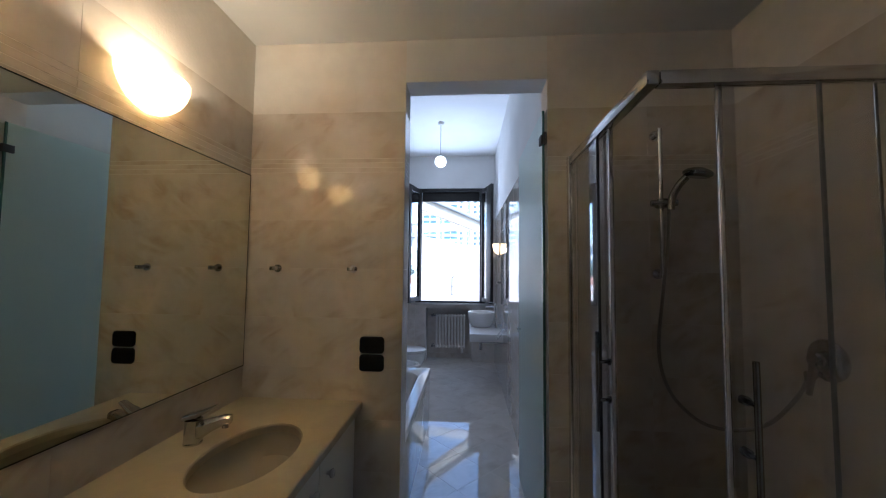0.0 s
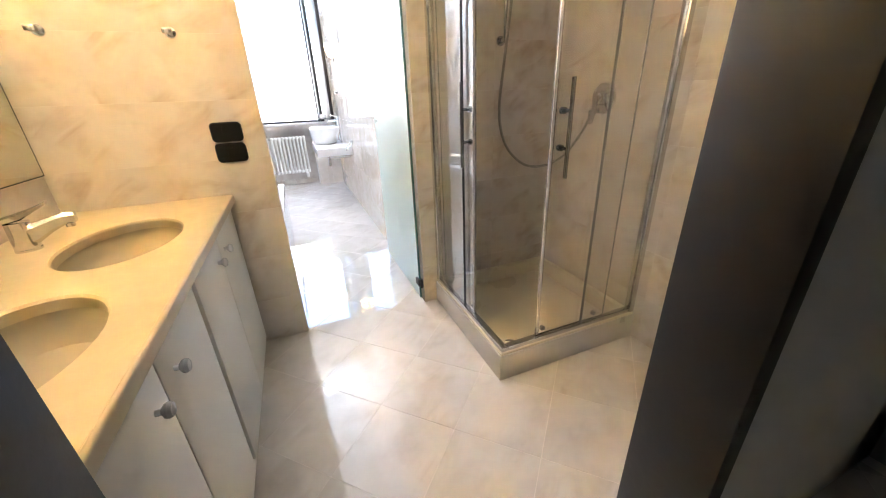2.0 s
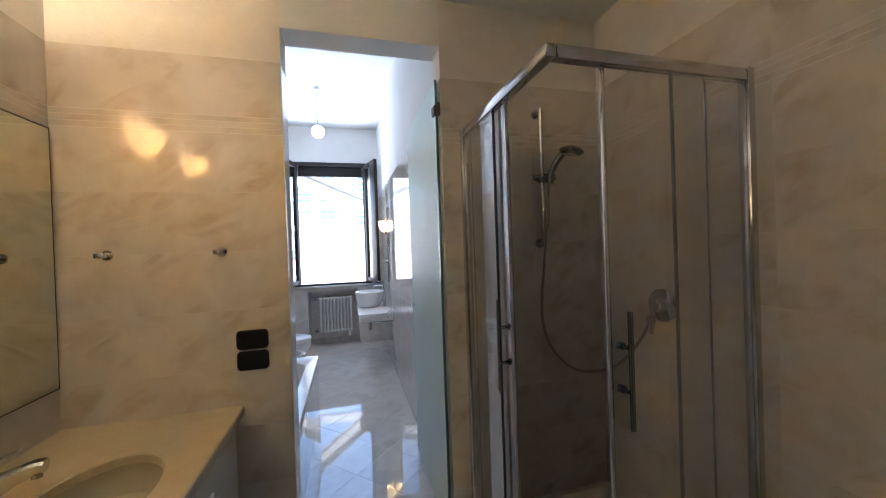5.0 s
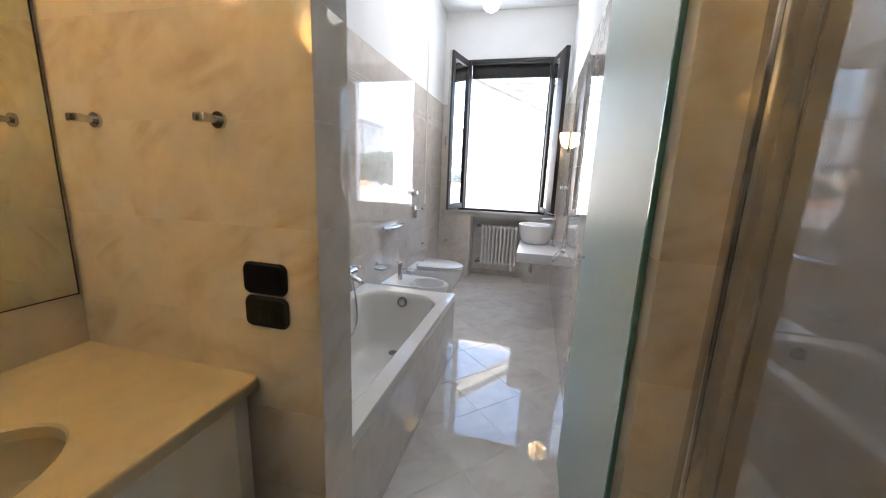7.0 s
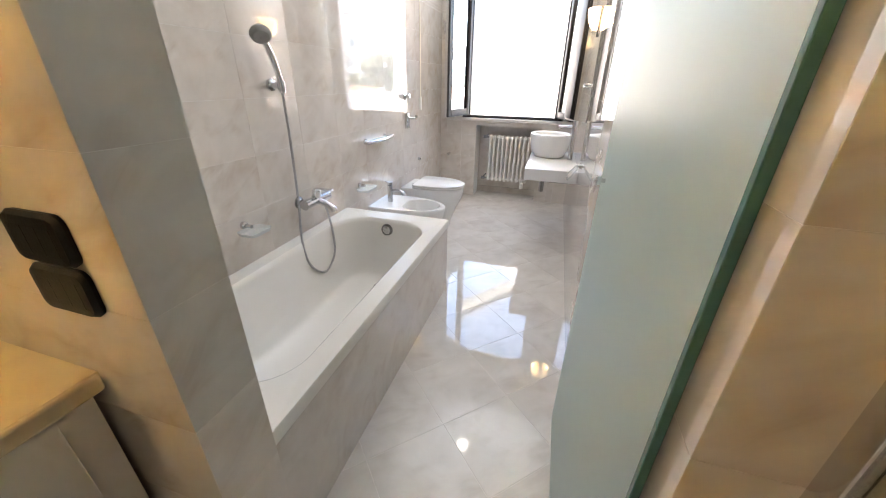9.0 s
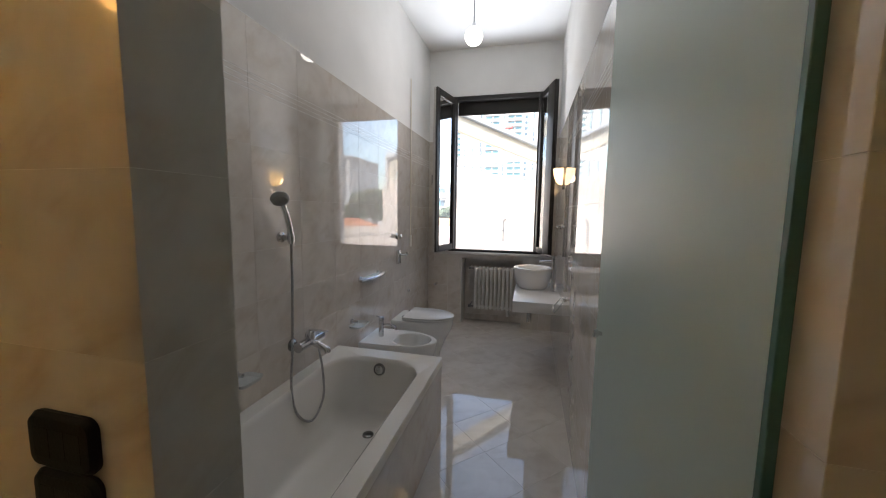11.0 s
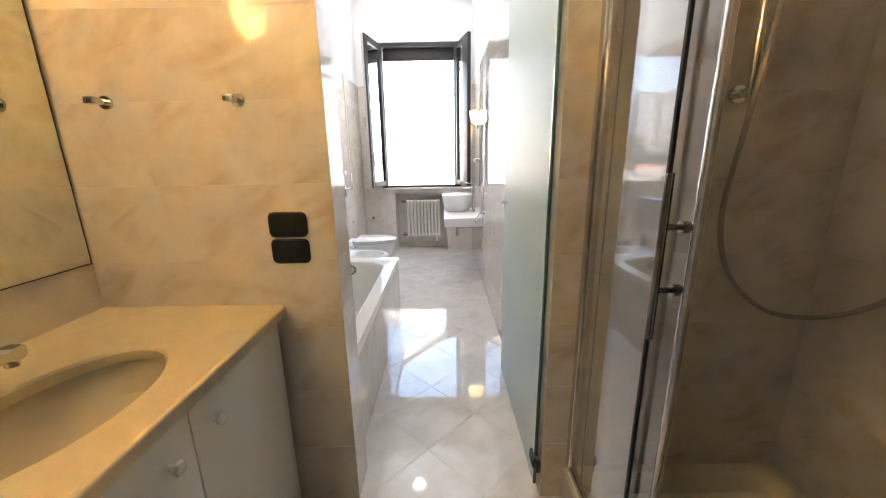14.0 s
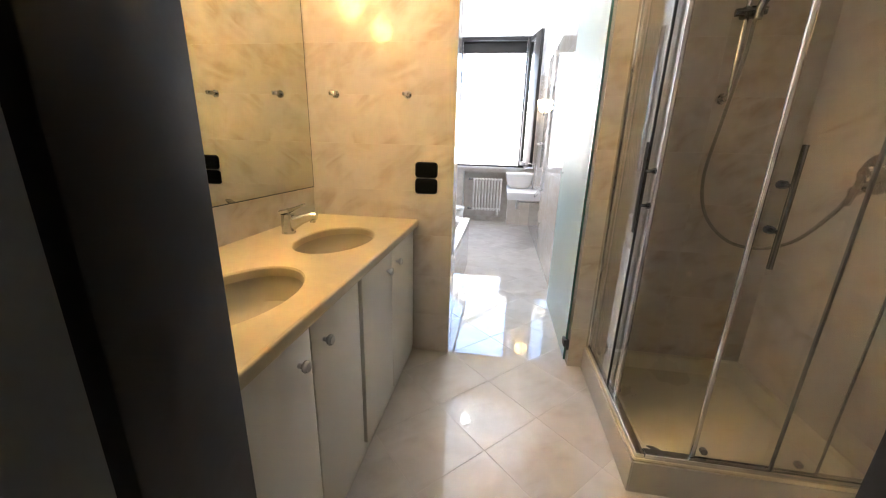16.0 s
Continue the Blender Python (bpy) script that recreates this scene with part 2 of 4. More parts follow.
def rod(bm, a, b, r, r2=None, n=16, caps=True):
    a, b = Vector(a), Vector(b)
    d = b - a
    m = Matrix.Translation((a + b) / 2) @ d.to_track_quat("Z", "Y").to_matrix().to_4x4()
    bmesh.ops.create_cone(bm, cap_ends=caps, segments=n, radius1=r, radius2=r if r2 is None else r2, depth=d.length, matrix=m)
    return bm


def rd(a, b, r, r2=None, n=16):
    return rod(bmesh.new(), a, b, r, r2, n)


def rings(bm, loops, cap_first=False, cap_last=False):
    """Bridges loops of equal length, each a list of points."""
    vs = [[bm.verts.new(p) for p in loop] for loop in loops]
    k = len(vs[0])
    for a, b in zip(vs, vs[1:]):
        for i in range(k):
            bm.faces.new((a[i], a[(i + 1) % k], b[(i + 1) % k], b[i]))
    if cap_first:
        bm.faces.new(vs[0][::-1])
    if cap_last:
        bm.faces.new(vs[-1])
    return bm


def lathe(bm, profile, centre, n=40, cap_first=False, cap_last=False, m=None):
    c = Vector(centre)
    loops = []
    for r, z in profile:
        loop = [Vector((r * math.cos(2 * math.pi * i / n), r * math.sin(2 * math.pi * i / n), z)) for i in range(n)]
        loops.append([c + (m @ p if m is not None else p) for p in loop])
    return rings(bm, loops, cap_first, cap_last)


def sweep(bm, points, r, n=10):
    """A round tube along a line of points."""
    pts = [Vector(p) for p in points]
    loops, side = [], None
    for i, p in enumerate(pts):
        d = (pts[min(i + 1, len(pts) - 1)] - pts[max(i - 1, 0)]).normalized()
        if side is None:
            side = d.orthogonal().normalized()
        side = (side - d * side.dot(d)).normalized()
        up = d.cross(side)
        loops.append([p + r * (math.cos(2 * math.pi * k / n) * side + math.sin(2 * math.pi * k / n) * up) for k in range(n)])
    return rings(bm, loops, True, True)


def curve_points(knots, per=10):
    """A smooth line through the knots."""
    k = [Vector(p) for p in knots]
    k = [2 * k[0] - k[1]] + k + [2 * k[-1] - k[-2]]
    out = []
    for i in range(1, len(k) - 2):
        for s in range(per):
            t = s / per
            out.append(0.5 * (2 * k[i] + (k[i + 1] - k[i - 1]) * t + (2 * k[i - 1] - 5 * k[i] + 4 * k[i + 1] - k[i + 2]) * t * t
                              + (3 * k[i] - k[i - 1] - 3 * k[i + 1] + k[i + 2]) * t ** 3))
    return out + [k[-2]]


def rrect(x0, x1, y0, y1, r, z, n=8):
    """A rounded rectangle as a loop."""
    out = []
    for cx, cy, a0 in ((x1 - r, y1 - r, 0), (x0 + r, y1 - r, 90), (x0 + r, y0 + r, 180), (x1 - r, y0 + r, 270)):
        for i in range(n + 1):
            a = radians(a0 + 90 * i / n)
            out.append(Vector((cx + r * math.cos(a), cy + r * math.sin(a), z)))
    return out


def dshape(x0, x1, yc, w, z, n=24, k=4):
    """A D seen from above: flat at x0, round at x1."""
    out, rx = [], min((x1 - x0) * 0.62, w * 1.05)
    for i in range(n + 1):
        a = radians(-90 + 180 * i / n)
        out.append(Vector((x1 - rx + rx * math.cos(a), yc + w / 2 * math.sin(a), z)))
    for i in range(1, k):
        out.append(Vector((x1 - rx + (x0 - x1 + rx) * i / (k - 1), yc + w / 2, z)))
    for i in range(k - 1):
        out.append(Vector((x0 + (x1 - rx - x0) * i / (k - 1), yc - w / 2, z)))
    return out


def ellipse(cx, cy, a, b, z, n=40):
    return [Vector((cx + a * math.cos(2 * math.pi * i / n), cy + b * math.sin(2 * math.pi * i / n), z)) for i in range(n)]


def clip(poly, x0, x1, y0, y1):
    """Cuts a convex outline to a rectangle."""
    for axis, lim, sign in ((0, x0, 1), (0, x1, -1), (1, y0, 1), (1, y1, -1)):
        out = []
        for i, p in enumerate(poly):
            q = poly[(i + 1) % len(poly)]
            dp, dq = sign * (p[axis] - lim), sign * (q[axis] - lim)
            if dp >= 0:
                out.append(p)
            if dp * dq < 0:
                s = dp / (dp - dq)
                out.append((p[0] + s * (q[0] - p[0]), p[1] + s * (q[1] - p[1])))
        poly = out
        if len(poly) < 3:
            return []
    return poly


def tile_mesh(poly, thick, mat, ease=0.0003):
    """A tile with eased upper edges, its upper face at z = 0; poly runs counter-clockwise."""
    cx, cy = sum(p[0] for p in poly) / len(poly), sum(p[1] for p in poly) / len(poly)
    near = []
    for x, y in poly:
        d = math.hypot(x - cx, y - cy) or 1
        near.append((x - (x - cx) / d * ease * 1.4, y - (y - cy) / d * ease * 1.4))
    k = len(poly)
    verts = [(x, y, -thick) for x, y in poly] + [(x, y, -ease) for x, y in poly] + [(x, y, 0) for x, y in near]
    faces = [tuple(range(2 * k, 3 * k))]
    for r in (0, k):
        faces += [(r + i, r + (i + 1) % k, r + k + (i + 1) % k, r + k + i) for i in range(k)]
    me = bpy.data.meshes.new("tile")
    me.from_pydata(verts, [], faces)
    me.materials.append(mat)
    return me


TILE_CACHE = {}


def lay(parent, face, u0, u1, rows, width, mat, first, gap=0.0008, name="tile", holes=()):
    """Tiles on a wall: face maps (u, height, 0) to the world with +z out of the wall; rows are (low, high) heights."""
    for low, high in rows:
        u = first
        while u < u1:
            a, b = max(u, u0), min(u + width, u1)
            cuts = [(a, b, low, high)]
            for hu0, hu1, hz0, hz1 in holes:
                kept = []
                for ca, cb, cl, ch in cuts:
                    if hu1 <= ca or hu0 >= cb or hz1 <= cl or hz0 >= ch:
                        kept.append((ca, cb, cl, ch))
                        continue
                    if hu0 > ca:
                        kept.append((ca, hu0, cl, ch))
                    if hu1 < cb:
                        kept.append((hu1, cb, cl, ch))
                    ma, mb = max(ca, hu0), min(cb, hu1)
                    if hz0 > cl:
                        kept.append((ma, mb, cl, hz0))
                    if hz1 < ch:
                        kept.append((ma, mb, hz1, ch))
                cuts = kept
            for ca, cb, cl, ch in cuts:
                w, h = cb - ca - gap, ch - cl - gap
                if w < 0.006 or h < 0.006:
                    continue
                key = (round(w, 4), round(h, 4), mat.name)
                if key not in TILE_CACHE:
                    TILE_CACHE[key] = tile_mesh([(-w / 2, -h / 2), (w / 2, -h / 2), (w / 2, h / 2), (-w / 2, h / 2)], 0.008, mat)
                ob = new(name, TILE_CACHE[key])
                ob.parent = parent
                ob.matrix_basis = face @ Matrix.Translation(((ca + cb) / 2, (cl + ch) / 2, 0))
            u += width


def wall_face(origin, along, out):
    """A wall's own axes: along it, upwards, and out of it."""
    a, o = Vector(along), Vector(out)
    m = Matrix((a, Vector((0, 0, 1)), o)).transposed().to_4x4()
    return Matrix.Translation(origin) @ m

M_BOWL = varied("beige ceramic", (0.46, 0.40, 0.30), (0.50, 0.44, 0.33), 3, 0.5, 0, rough_var=0.05)
M_DCHROME = varied("dark chrome", (0.20, 0.20, 0.20), (0.30, 0.30, 0.30), 15, 0.15, 0, metal=1.0, rough_var=0.05)

# ---------------------------------------------------------------- the large structure
XL, XR, YF, TOP = -0.775, 0.745, 3.985, 3.30
AL, AR, YE = -0.80, 1.57, -1.45
T = 0.0008


def structure(name, boxes, mat, label, category):
    bm = bmesh.new()
    for b in boxes:
        box(bm, *b)
    return solid(name, bm, mat, label, category, kind="structure", smooth=False)


floor = structure("floor", [(-1.05, 1.85, -4.2, 4.35, -0.12, -0.0012)], M_GROUT, "polished beige marble floor tiles laid diagonally", "floor")
structure("ceiling", [(-1.05, 1.85, 0.07, 4.35, TOP, TOP + 0.15)], M_PLASTER, "white painted plaster ceiling of the bathroom", "ceiling")
structure("ceiling_anteroom", [(-1.05, 1.85, -4.2, 0.07, 2.62, 2.77)], M_PLASTER, "lower white painted ceiling of the washroom", "ceiling")
wall_west = structure("wall_west", [(-1.0, XL - T, 0.144, 4.35, 0, TOP)], M_PLASTER, "grey beige polished marble tiles under white plaster", "wall")
wall_east = structure("wall_east", [(XR + T, 0.98, 0.144, 4.35, 0, TOP)], M_PLASTER, "grey beige polished marble tiles under white plaster", "wall")
wall_north = structure("wall_north", [
    (XL - T, -0.52, YF + T, 4.35, 0, TOP), (0.60, XR + T, YF + T, 4.35, 0, TOP),
    (-0.52, 0.60, YF + T, 4.35, 2.77, TOP),
    (-0.52, -0.346, YF + T, 4.35, 0, 0.90), (0.396, 0.60, YF + T, 4.35, 0, 0.90),
    (-0.346, 0.396, YF + T, 4.35, 0.835, 0.90), (-0.346, 0.396, 4.24, 4.35, 0, 0.835)],
    M_PLASTER, "white plaster wall with window opening and radiator niche", "wall")
wall_partition = structure("wall_partition", [(AL - 0.2, -T, T, 0.144 - T, 0, TOP)], M_GROUT, "partition wall clad in warm beige marble tiles", "wall")
wall_shower = structure("wall_shower_back", [(0.70 + T, 1.85, T, 0.144 - T, 0, TOP)], M_GROUT, "marble tiled wall behind the shower cabin", "wall")
structure("wall_lintel", [(-T, 0.70 + T, T, 0.144 - T, 2.40, TOP)], M_PLASTER, "white plaster lintel over the doorway", "wall")
wall_vanity = structure("wall_vanity", [(AL - 0.2, AL - T, YE - 0.16, T, 0, 2.62)], M_GROUT, "marble tiled wall behind the vanity", "wall")
wall_right = structure("wall_right", [(AR + T, 1.85, YE - 0.16, T, 0, 2.62)], M_GROUT, "marble tiled wall beside the shower", "wall")
structure("wall_entry", [(AL - 0.2, -0.215, YE - 0.16, YE, 0, 2.62), (0.80, 1.85, YE - 0.16, YE, 0, 2.62), (-0.215, 0.80, YE - 0.16, YE, 2.15, 2.62)],
          M_PLASTER, "plain painted wall round the entrance doorway", "wall")
structure("wall_corridor", [(-1.05, -0.95, -4.2, YE - 0.16, 0, 2.62), (1.75, 1.85, -4.2, YE - 0.16, 0, 2.62), (-1.05, 1.85, -4.3, -4.2, 0, 2.62)],
          M_CORR, "plain grey corridor walls", "wall")

# entrance door lining in dark wood
lining = thing("door_1", "dark brown wooden entrance door lining", "door", kind="structure", at=(0.29, YE, 0))
for nm, b in (("jamb", (-0.215, -0.173, YE - 0.17, YE + 0.012, 0, 2.15)), ("jamb", (0.75, 0.80, YE - 0.17, YE + 0.012, 0, 2.15)),
              ("head", (-0.173, 0.75, YE - 0.17, YE + 0.012, 2.10, 2.15))):
    o = part(nm, bx(*b, bevel=0.004), M_DARKWOOD, lining)
    o.matrix_parent_inverse = Matrix.Translation((-0.29, -YE, 0))

# ---------------------------------------------------------------- window
WY = 4.02
win = thing("window_1", "open double casement window with dark brown frame", "window", kind="structure")
for b in ((-0.52, -0.436, WY - 0.03, WY + 0.05, 0.90, 2.77), (0.509, 0.60, WY - 0.03, WY + 0.05, 0.90, 2.77),
          (-0.436, 0.509, WY - 0.03, WY + 0.05, 2.72, 2.77), (-0.436, 0.509, WY - 0.03, WY + 0.05, 0.90, 0.945)):
    part("window_frame", bx(*b, bevel=0.004), M_DARKWOOD, win)
part("roller_shutter", bx(-0.436, 0.509, WY + 0.055, WY + 0.075, 2.57, 2.80, bevel=0.004), M_DARKWOOD, win, "lowered edge of a dark roller shutter")


def sash(hinge, free, flip):
    """An opened casement: stiles and rails round a pane, pale on the room side."""
    h, f = Vector((*hinge, 0)), Vector((*free, 0))
    d = (f - h)
    w = d.length
    m = Matrix.Translation(h) @ Matrix.Rotation(math.atan2(d.y, d.x), 4, "Z")
    z0, z1, s, t = 0.955, 2.73, 0.062, 0.022
    fs = s if flip else 0.20
    top = part("sash", bx(0, s, -t, t, z0, z1, bevel=0.006, m=m), M_DARKWOOD, win, "dark hinge stile of an opened casement")
    for mat, a, b in ((M_SASH if flip else M_DARKWOOD, -t, 0.0), (M_DARKWOOD, 0.0015, t)):
        a, b = (a, b) if flip else (-b, -a)
        part("free_stile", bx(w - fs, w, a, b, z0, z1, bevel=0.004, m=m), mat, top)
        part("rail", bx(s, w - fs, a, b, z0, z0 + s, bevel=0.004, m=m), mat, top)
        part("rail", bx(s, w - fs, a, b, z1 - s, z1, bevel=0.004, m=m), mat, top)
    p = part("pane", bx(s, w - fs, -0.003, 0.003, z0 + s, z1 - s, m=m), M_GLASS, top, "clear glass pane", smooth=False)
    p.visible_shadow = False
    k = bmesh.new()
    yy = -t if flip else t
    rod(k, m @ Vector((w - 0.03, yy, 1.80)), m @ Vector((w - 0.03, yy * 2.6, 1.80)), 0.008)
    rod(k, m @ Vector((w - 0.03, yy * 2.4, 1.80)), m @ Vector((w - 0.03, yy * 2.4, 1.70)), 0.007)
    part("handle", k, M_CHROME, top, "small casement handle")


sash((-0.455, 3.975), (-0.57, 3.50), True)
sash((0.545, 3.975), (0.672, 3.505), False)
sill = solid("window_sill", bx(-0.70, 0.70, YF - 0.035, YF + 0.11, 0.885, 0.918, bevel=0.006), M_SILL, "pale marble window sill over the radiator niche", "window sill", kind="structure")
niche = structure("radiator_niche", [(-0.346, 0.396, 4.23, 4.2395, 0.07, 0.835)], M_TILE, "recess behind the radiator", "niche")
structure("baseboard", [(-0.346, 0.396, 4.215, 4.2285, -0.001, 0.07)], M_TILE, "low marble skirting in the niche", "baseboard")

# ---------------------------------------------------------------- frosted glass door
door = thing("door_2", "opened frosted green tinted glass door on the doorway", "glass door", kind="structure", at=(0.69, 0.05, 0))
DX = 0.690
inv = Matrix.Translation((-0.69, -0.05, 0))


def dpart(name, bm, mat, label="", smooth=True):
    o = part(name, bm, mat, door, label, smooth)
    o.matrix_parent_inverse = inv
    return o


leaf = dpart("leaf", bx(DX - 0.004, DX + 0.004, 0.055, 0.875, 0.012, 2.26, bevel=0.001, segs=1), M_FROST, "satin frosted glass leaf", smooth=False)
dpart("edge", bx(DX - 0.0055, DX + 0.0055, 0.0445, 0.0545, 0.012, 2.26, bevel=0.001, segs=1), M_EDGE, "dark green polished glass edge")
for hz in (0.125, 2.11):
    b = bmesh.new()
    box(b, DX - 0.016, DX + 0.016, 0.03, 0.085, hz - 0.022, hz + 0.022, 0.003)
    rod(b, (DX + 0.004, 0.022, hz - 0.03), (DX + 0.004, 0.022, hz + 0.03), 0.009)
    box(b, DX + 0.002, 0.7015, 0.01, 0.045, hz - 0.02, hz + 0.02, 0.002)
    dpart("hinge", b, M_RUBBER, "black metal glass clamp hinge")
b = bmesh.new()
rod(b, (DX - 0.02, 0.79, 1.05), (DX + 0.02, 0.79, 1.05), 0.006)
for sgn in (-1, 1):
    lathe(b, [(0.0015, 0), (0.011, 0.001), (0.013, 0.006), (0.012, 0.014), (0.0015, 0.016)], (DX + sgn * 0.014, 0.79, 1.05), 20, True, True, Matrix.Rotation(radians(90 * sgn), 3, "Y"))
dpart("knob", b, M_CHROME, "small chrome door knob")

# ---------------------------------------------------------------- bathtub
tub = thing("bathtub", "built-in white enamel bathtub with marble apron", "bathtub", at=(-0.4, 0.95, 0))
inv_t = Matrix.Translation((0.4, -0.95, 0))


def tpart(name, bm, mat, label="", smooth=True, parent=None):
    o = part(name, bm, mat, parent or tub, label, smooth)
    o.matrix_parent_inverse = inv_t if parent is None else Matrix()
    return o


x0, x1, y0, y1, zr = -0.772, -0.038, 0.150, 1.772, 0.495
loops = [rrect(x0, x1, y0, y1, 0.012, zr - 0.045), rrect(x0, x1, y0, y1, 0.012, zr - 0.006), rrect(x0 + 0.004, x1 - 0.004, y0 + 0.004, y1 - 0.004, 0.012, zr),
         rrect(-0.695, -0.118, 0.27, 1.655, 0.17, zr - 0.001), rrect(-0.688, -0.126, 0.278, 1.646, 0.17, zr - 0.008), rrect(-0.682, -0.132, 0.29, 1.638, 0.17, zr - 0.03),
         rrect(-0.665, -0.150, 0.36, 1.615, 0.16, 0.36), rrect(-0.645, -0.170, 0.46, 1.59, 0.15, 0.22), rrect(-0.62, -0.195, 0.54, 1.565, 0.14, 0.145),
         rrect(-0.58, -0.235, 0.60, 1.53, 0.12, 0.115), rrect(-0.50, -0.31, 0.75, 1.49, 0.06, 0.108)]
basin = tpart("basin", rings(bmesh.new(), loops, False, True), M_ENAMEL, "glossy white enamel basin with wide rim")
tpart("apron", bx(x1 - 0.025, x1 - 0.006, y0, y1 - 0.008, 0.0, zr - 0.045), M_TILE, "grey marble front panel")
tpart("end_panel", bx(x0, x1 - 0.026, y1 - 0.027, y1 - 0.008, 0.0, zr - 0.045), M_TILE, "grey marble end panel")
b = bmesh.new()
yo, zo = 1.628, 0.432
rot = Matrix.Rotation(radians(84), 3, "X")
lathe(b, [(0.0005, 0.012), (0.020, 0.012), (0.024, 0.010), (0.025, 0.003)], (-0.405, yo, zo), 28, True, False, rot)
o = tpart("overflow", b, M_CHROME, "round chrome overflow cap")
b = bmesh.new()
lathe(b, [(0.0255, 0.011), (0.036, 0.009), (0.038, 0.0)], (-0.405, yo, zo), 28, False, False, rot)
tpart("overflow_ring", b, M_DCHROME, "dark chrome ring")
b = bmesh.new()
lathe(b, [(0.0005, 0.010), (0.026, 0.009), (0.031, 0.006), (0.033, 0.0)], (-0.405, 1.46, 0.109), 28, True, True)
tpart("drain_plug", b, M_DCHROME, "dark chrome pop-up plug")

# bath mixer, hand shower, hose and bracket on the wall
XW = XL


def chrome_box(bm, c, s, bevel=0.004):
    return box(bm, c[0] - s[0] / 2, c[0] + s[0] / 2, c[1] - s[1] / 2, c[1] + s[1] / 2, c[2] - s[2] / 2, c[2] + s[2] / 2, bevel)


mix = thing("bath_mixer", "chrome wall-mounted bath mixer over the bathtub rim", "bath tap")
for yy in (1.30, 1.45):
    b = bmesh.new()
    lathe(b, [(0.034, 0), (0.034, 0.006), (0.026, 0.014), (0.019, 0.02), (0.019, 0.055)], (XW, yy, 0.672), 24, True, True, Matrix.Rotation(radians(90), 3, "Y"))
    # darker chrome here: the dark reflections are put into the colour
    part("connector", b, M_DCHROME, mix, "chrome wall rosette, dark reflections put into its colour")
b = bmesh.new()
rod(b, (XW + 0.062, 1.265, 0.672), (XW + 0.062, 1.485, 0.672), 0.028, n=24)
part("body", b, M_CHROME, mix)
b = bmesh.new()
sweep(b, curve_points([(XW + 0.07, 1.375, 0.668), (XW + 0.12, 1.375, 0.655), (XW + 0.165, 1.375, 0.635), (XW + 0.172, 1.375, 0.618)], 6), 0.0185, 14)
part("spout", b, M_CHROME, mix)
b = bmesh.new()
rod(b, (XW + 0.064, 1.375, 0.690), (XW + 0.070, 1.375, 0.728), 0.027, 0.024, 24)
rod(b, (XW + 0.070, 1.375, 0.728), (XW + 0.071, 1.375, 0.738), 0.024, 0.016, 24)
box(b, XW + 0.06, XW + 0.175, 1.365, 1.385, 0.733, 0.744, 0.005)
part("lever", b, M_CHROME, mix)
part("hose_outlet", rd((XW + 0.065, 1.445, 0.655), (XW + 0.065, 1.445, 0.615), 0.012), M_CHROME, mix)

hs = thing("hand_shower", "chrome hand shower in wall bracket above the bathtub", "hand shower")
b = bmesh.new()
lathe(b, [(0.026, 0), (0.026, 0.012), (0.015, 0.016), (0.015, 0.055)], (XW, 1.235, 1.265), 20, True, True, Matrix.Rotation(radians(90), 3, "Y"))
rod(b, (XW + 0.065, 1.235, 1.245), (XW + 0.065, 1.235, 1.285), 0.017)
part("bracket", b, M_CHROME, hs)
b = bmesh.new()
sweep(b, curve_points([(XW + 0.065, 1.235, 1.235), (XW + 0.066, 1.228, 1.30), (XW + 0.07, 1.198, 1.38), (XW + 0.085, 1.150, 1.435), (XW + 0.098, 1.125, 1.452)], 8), 0.014, 12)
part("handle", b, M_CHROME, hs)
b = bmesh.new()
lathe(b, [(0.001, -0.012), (0.03, -0.012), (0.040, -0.004), (0.043, 0.006), (0.037, 0.018), (0.020, 0.030), (0.001, 0.032)], (XW + 0.115, 1.100, 1.452), 28, True, True,
      Vector((-0.45, 0.40, 0.62)).to_track_quat("Z", "Y").to_matrix())
part("shower_head", b, M_HEAD, hs, "grey spray head")
b = bmesh.new()
sweep(b, curve_points([(XW + 0.065, 1.235, 1.24), (XW + 0.066, 1.232, 1.0), (XW + 0.07, 1.215, 0.72), (XW + 0.085, 1.175, 0.50), (XW + 0.115, 1.175, 0.36), (XW + 0.135, 1.27, 0.275), (XW + 0.13, 1.385, 0.34), (XW + 0.10, 1.435, 0.47), (XW + 0.066, 1.445, 0.63)], 12), 0.0066, 10)
part("hose", b, M_HOSE, hs, "flexible ribbed metal hose")


def wall_dish(name, y, z, w, label):
    """A clear glass soap dish in a chrome wall holder."""
    d = thing(name, label, "soap dish")
    b = bmesh.new()
    lathe(b, [(0.018, 0), (0.018, 0.012), (0.009, 0.016), (0.009, 0.05)], (XW, y, z + 0.012), 18, True, True, Matrix.Rotation(radians(90), 3, "Y"))
    part("holder", b, M_CHROME, d)
    b = bmesh.new()
    ls = [rrect(XW + 0.018, XW + 0.105, y - w / 2 + 0.01, y + w / 2 - 0.01, 0.02, z - 0.018), rrect(XW + 0.012, XW + 0.112, y - w / 2, y + w / 2, 0.025, z),
          rrect(XW + 0.016, XW + 0.108, y - w / 2 + 0.004, y + w / 2 - 0.004, 0.022, z), rrect(XW + 0.022, XW + 0.10, y - w / 2 + 0.014, y + w / 2 - 0.014, 0.018, z - 0.014)]
    rings(b, ls, True, True)
    o = part("dish", b, M_MILK, d, "milky glass dish")
    o.visible_shadow = False


wall_dish("soap_dish", 0.905, 0.672, 0.13, "milky glass soap dish in chrome wall holder")
wall_dish("soap_dish", 1.965, 0.59, 0.165, "milky glass soap dish in chrome wall holder")

